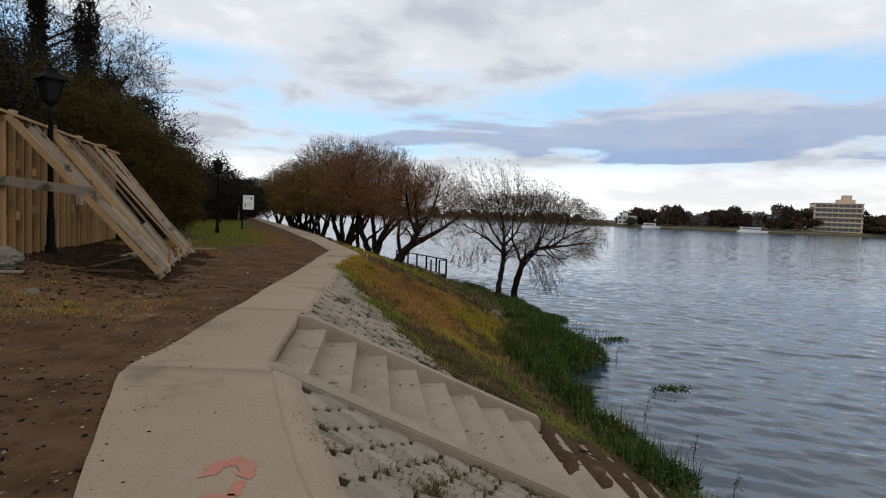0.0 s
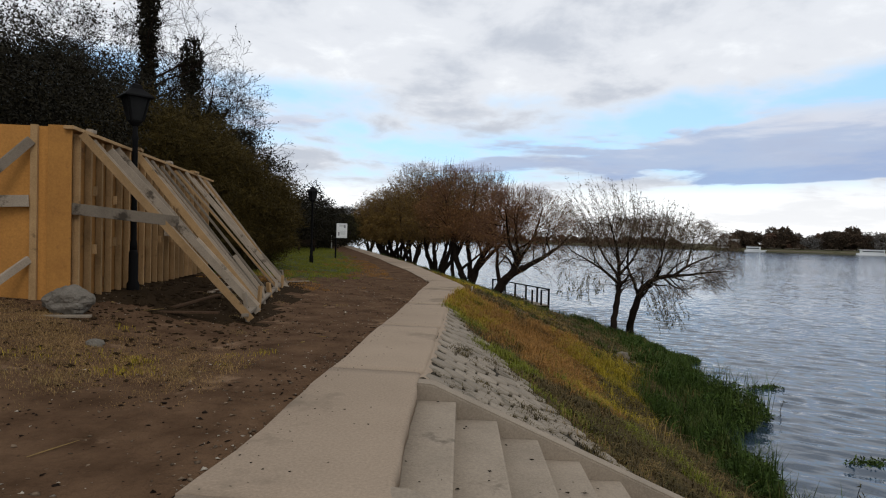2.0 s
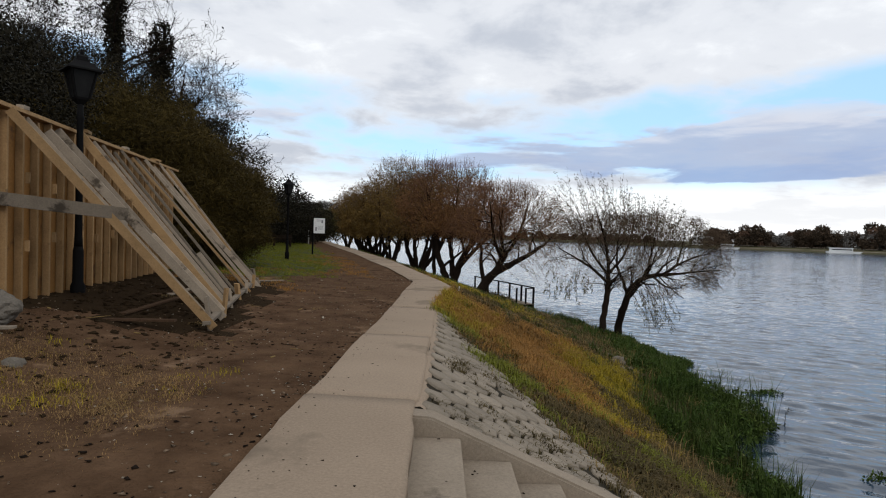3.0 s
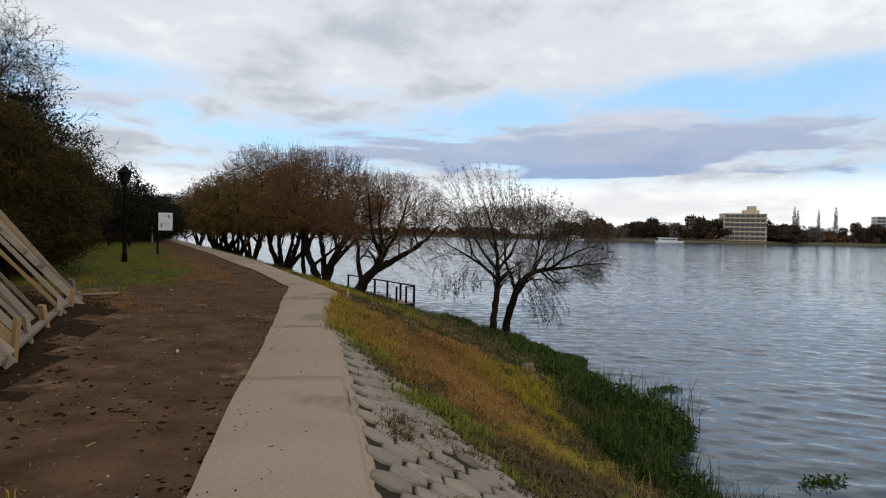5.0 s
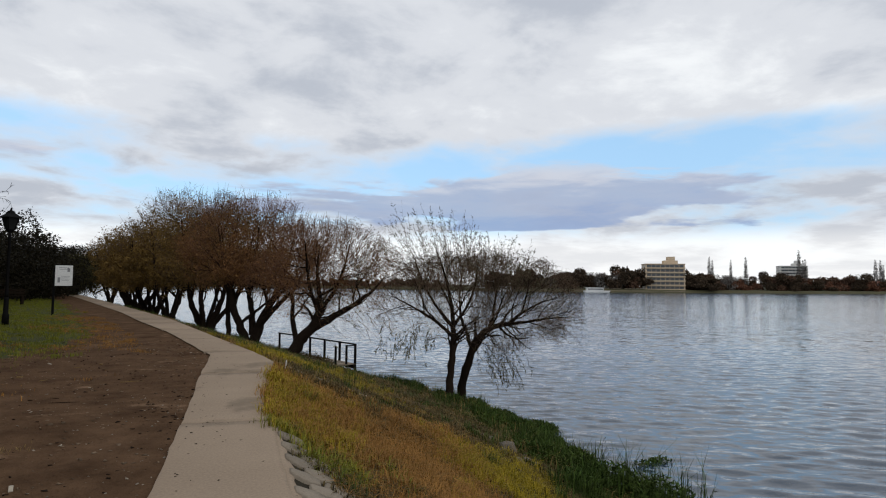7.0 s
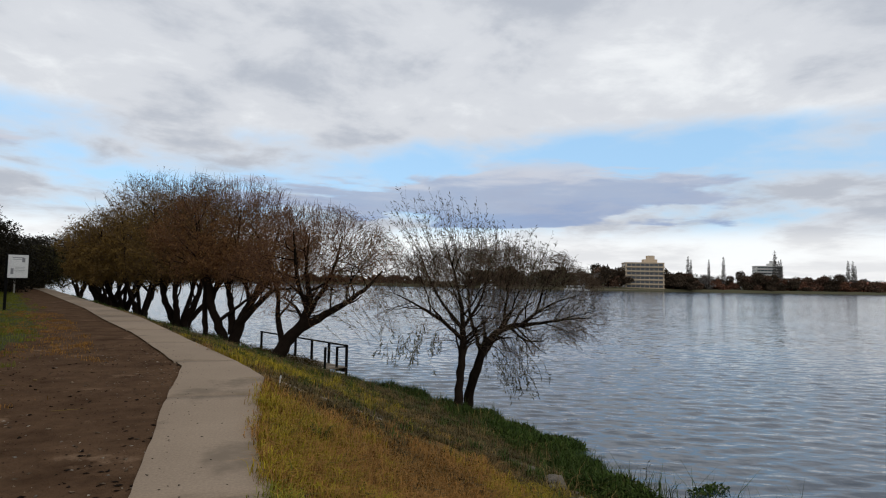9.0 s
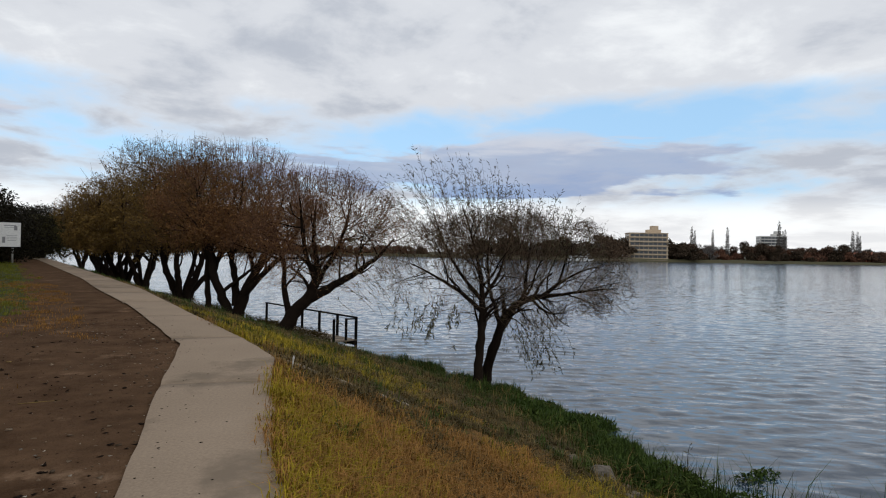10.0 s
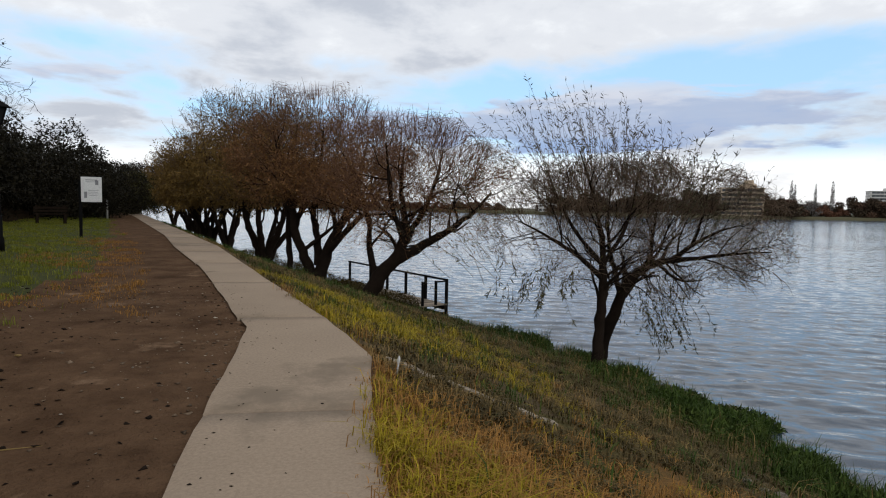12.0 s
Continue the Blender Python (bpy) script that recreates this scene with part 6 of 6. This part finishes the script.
# ---- litter and small stones on the soil ----
def build_litter():
    rng = np.random.default_rng(600)
    base = np.array([(1, 0, 0), (-1, 0, 0), (0, 1, 0), (0, -1, 0), (0, 0, 0.6), (0, 0, -0.6)], float)
    tri = np.array([(0, 2, 4), (2, 1, 4), (1, 3, 4), (3, 0, 4), (2, 0, 5), (1, 2, 5), (3, 1, 5), (0, 3, 5)])
    for name, n, lo, hi, material, label in (("gravel", 5200, 0.004, 0.024, "pebble", "loose pebbles scattered over the trodden soil"), ("pale_chip_scatter", 2600, 0.005, 0.018, "chip", "pale chips of stone and straw on the soil"), ("dead_leaf_litter", 6000, 0.004, 0.024, "bark", "dark dead leaves and crumbs lying on the soil")):
        y = 2 + 22 * rng.random(n) ** 1.5
        s = 5.5 * rng.random(n) ** 1.3
        x = x_left(y) - s
        keep = rng.random(n) < 0.25 + soft(patch(x + len(name), y, 1.3), 0.4, 0.7)
        x, y = x[keep], y[keep]
        n = len(x)
        z = height(x, y)
        r = lo + (hi - lo) * rng.random(n) ** 2.2
        V = (base[None] + rng.normal(size=(n, 6, 3)) * 0.45) * r[:, None, None] * np.array([1, 1, 0.5]) + np.stack([x, y, z + r * 0.2], axis=1)[:, None, :]
        F = tri[None] + (np.arange(n) * 6)[:, None, None]
        tagged(hang(new(name, fast_mesh(name, V.reshape(-1, 3), F.reshape(-1, 3))), material), label, "litter", kind="stuff")
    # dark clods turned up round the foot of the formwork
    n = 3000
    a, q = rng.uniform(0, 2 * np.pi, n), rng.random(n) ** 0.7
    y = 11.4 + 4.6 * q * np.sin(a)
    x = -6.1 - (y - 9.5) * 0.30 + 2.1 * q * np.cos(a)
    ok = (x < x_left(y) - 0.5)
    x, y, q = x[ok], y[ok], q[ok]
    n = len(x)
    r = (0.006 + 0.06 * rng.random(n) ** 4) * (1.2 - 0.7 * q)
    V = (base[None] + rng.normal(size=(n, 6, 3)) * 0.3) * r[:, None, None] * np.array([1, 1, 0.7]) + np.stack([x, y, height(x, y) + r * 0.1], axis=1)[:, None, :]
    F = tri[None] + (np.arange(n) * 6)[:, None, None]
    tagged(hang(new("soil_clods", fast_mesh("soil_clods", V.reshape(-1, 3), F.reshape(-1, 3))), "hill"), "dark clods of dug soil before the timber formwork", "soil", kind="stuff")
    # dark crumbs on the concrete and the steps
    n = 300
    y = rng.uniform(1, 24, n)
    f = rng.random(n) ** 0.35
    x = x_right(y) - 0.05 - f * (x_right(y) - x_left(y) - 0.1)
    r = rng.uniform(0.004, 0.012, n)
    V = (base[None] + rng.normal(size=(n, 6, 3)) * 0.25) * r[:, None, None] * np.array([1, 1, 0.4]) + np.stack([x, y, 0.004 + 0 * x], axis=1)[:, None, :]
    F = tri[None] + (np.arange(n) * 6)[:, None, None]
    tagged(hang(new("path_crumbs", fast_mesh("path_crumbs", V.reshape(-1, 3), F.reshape(-1, 3))), "bark"), "dark crumbs and leaves scattered on the concrete", "litter", kind="stuff")
    r2 = random.Random(8)
    # leaves and crumbs on the steps
    n = 90
    u, v = rng.uniform(0.02, 3.2, n), rng.uniform(-1.15, 1.15, n)
    step = np.floor((u + 0.11) / TREAD)
    P = np.array([STAIR @ Vector((float(p), float(q), -RISER * (float(s) + 1) + 0.012)) for p, q, s in zip(u, v, step)])
    r = rng.uniform(0.004, 0.016, n)
    V = (base[None] + rng.normal(size=(n, 6, 3)) * 0.3) * r[:, None, None] * np.array([1.4, 1, 0.5]) + P[:, None, :]
    F = tri[None] + (np.arange(n) * 6)[:, None, None]
    tagged(hang(new("step_crumbs", fast_mesh("step_crumbs", V.reshape(-1, 3), F.reshape(-1, 3))), "bark"), "dark dead leaves lying on the concrete steps", "litter", kind="stuff")
    for k in range(34):
        y = r2.uniform(4, 20)
        x = float(x_left(y)) - r2.uniform(0.3, 4.0)
        L, w = r2.uniform(0.08, 0.35), r2.uniform(0, 6.28)
        z = float(height(x, y)) + 0.008
        ob = part("twig", turned(bmesh.new(), [(0.003, 0), (0.005, L * 0.5), (0.002, L)], 5), "straw" if k % 2 else "bark")
        ob.matrix_world = look((x, y, z), (x + math.cos(w), y + math.sin(w), z)) @ pose(0, 0, 0, 180, 0, 0)
        tagged(ob, "thin broken twig lying on bare soil", "twig", "twigs on the soil")
    for k in range(16):
        y = r2.uniform(5, 22)
        x = float(x_left(y)) - r2.uniform(0.5, 4.5)
        bm = bmesh.new()
        L, w = r2.uniform(0.03, 0.10), r2.uniform(0.012, 0.035)
        box(bm, L, w, 0.012, None, 0.003)
        for v in bm.verts:
            v.co.z += 0.008 * math.sin(v.co.x * 40 + k)
        ob = part("litter_scrap", bm, "chip" if k % 3 == 0 else "straw")
        ob.matrix_world = pose(x, y, float(height(x, y)) + 0.002, 0, 0, r2.uniform(0, 180))
        tagged(ob, "pale scrap of litter lying on the soil", "litter", "scraps on the soil")
    for k in range(4):
        y = r2.uniform(5, 13)
        x = float(x_left(y)) - r2.uniform(0.8, 3.8)
        boulder(x, y, float(height(x, y)) + 0.01, r2.uniform(0.05, 0.10), k * 3.0, "small rough stone half sunk in soil")


build_litter()


def plank_on_soil(x, y, L, turn, material="grey_timber"):
    ob = part("loose_plank", box(bmesh.new(), L, 0.10, 0.03, None, 0.004), material)
    ob.matrix_world = pose(x, y, float(height(x, y)) + 0.004, 0, 0, turn)
    tagged(ob, "weathered loose plank lying on the soil" if material == "grey_timber" else "muddy loose plank lying before the timber formwork", "plank", "loose planks")


plank_on_soil(-6.2, 10.3, 1.5, 12, "silt")
plank_on_soil(-6.5, 11.6, 2.0, 100, "silt")
plank_on_soil(-6.9, 12.8, 1.7, 60, "silt")
plank_on_soil(-6.6, 8.75, 0.6, 20)
plank_on_soil(-7.2, 17.6, 0.8, 35)
plank_on_soil(-7.0, 13.4, 1.6, 100)

build_revetment()


# ---- small things on the bank ----
def build_bank_things():
    t = thing("edging", -2.52, 19.35, -0.06, 0, "low worn concrete edging running down the grassy bank", "kerb")
    prev = None
    for k in range(9):
        f = k / 8
        x, y = -2.50 + 1.61 * f, 19.45 - 0.17 * f + 0.025 * math.sin(k * 1.7)
        p = Vector((x + 2.52, y - 19.35, float(height(x, y)) + 0.06 - 0.010 + 0.012 * math.sin(k * 2.3)))
        if prev is not None:
            part("kerb_piece", beam(bmesh.new(), prev, p, 0.11, 0.07, 0.014), "stone", t)
        prev = p
    st = part("stake", turned(bmesh.new(), [(0.009, -0.1), (0.008, 0.10), (0.013, 0.14), (0.004, 0.17)], 8), "white")
    st.matrix_world = pose(-2.42, 18.95, float(height(-2.42, 18.95)), 8, 6, 0)
    tagged(st, "short pale stake beside the path edge", "stake")
    r = random.Random(44)
    for k in range(15):
        y = r.uniform(18.0, 20.2)
        x = 1.7 - (y - 19.2) * 0.35 + r.uniform(-0.35, 0.35)
        boulder(x, y, float(height(x, y)) + 0.02, 0.19 if k == 0 else r.uniform(0.03, 0.09), k * 5.0, "pale rough stone lying low on the bank")
    # soil and sticks washed over the lowest steps
    for k in range(26):
        u, v = r.uniform(3.2, 5.2), r.uniform(-0.9, 1.6)
        q = STAIR @ Vector((u, v, 0))
        z = float(height(q.x, q.y)) + 0.05
        L = r.uniform(0.25, 0.8)
        a = r.uniform(0, 3.14)
        bm = bmesh.new()
        turned(bm, [(0.006, 0), (0.009, L * 0.4), (0.004, L)], 6)
        ob = part("stick", bm, "straw" if k % 3 else "bark")
        ob.matrix_world = look((q.x, q.y, z + 0.02), (q.x + math.cos(a), q.y + math.sin(a), z + 0.02 - 0.40 * math.cos(a))) @ pose(0, 0, 0, 180, 0, 0)
        tagged(ob, "dry broken stick washed onto the bank", "stick", "sticks by the steps")


build_bank_things()


def build_silt():
    us, vs = np.linspace(3.15, 5.3, 44), np.linspace(-0.35, 1.75, 44)
    V = []
    for u in us:
        for v in vs:
            edge = min((u - 3.15) / 0.35, (5.3 - u) / 0.5, (v + 0.35) / 0.5, (1.75 - v) / 0.3, 1.0)
            n3 = noise.noise(Vector((u * 3, v * 3, 2))) * 0.07 + noise.noise(Vector((u * 9, v * 9, 5))) * 0.035
            V.append((u, v, -0.447 * u - 0.02 + n3 - 0.35 * (1 - max(0.0, edge)) ** 2))
    idx = np.arange(44 * 44).reshape(44, 44)
    F = np.stack([idx[:-1, :-1], idx[1:, :-1], idx[1:, 1:], idx[:-1, 1:]], axis=2).reshape(-1, 4)
    ob = hang(new("silt", fast_mesh("silt", V, F, smooth=True)), "silt")
    ob.matrix_world = STAIR
    tagged(ob, "brown silt and dead leaves washed over the lowest steps", "silt")


build_silt()


def build_paint_mark():
    """A sprayed arch with a stroke under it, worn thin in the middle."""
    V, F = [], []
    rng = np.random.default_rng(5)
    n = 26
    for k in range(n + 1):
        a = math.pi * (1.12 - 1.24 * k / n)
        for r in (0.05 + rng.uniform(-0.012, 0.012), 0.128 + rng.uniform(-0.014, 0.014)):
            V.append((-1.08 + 1.05 * r * math.cos(a), 3.03 + 1.5 * r * math.sin(a), 0.0065))
    for k in range(n):
        F.append((2 * k, 2 * k + 2, 2 * k + 3, 2 * k + 1))
    for x0, y0, x1, y1, wide in ((-0.985, 2.93, -0.965, 2.78, 0.03), (-0.96, 2.78, -1.12, 2.75, 0.022)):
        m = len(V)
        nx, ny = (y0 - y1), (x1 - x0)
        q = wide / math.hypot(nx, ny)
        V += [(x0 + nx * q, y0 + ny * q, 0.0065), (x0 - nx * q, y0 - ny * q, 0.0065), (x1 - nx * q, y1 - ny * q, 0.0065), (x1 + nx * q, y1 + ny * q, 0.0065)]
        F.append((m, m + 1, m + 2, m + 3))
    tagged(hang(new("paint_mark", fast_mesh("paint_mark", V, F)), "red_paint"), "faded red paint mark on the concrete path", "paint mark")


build_paint_mark()
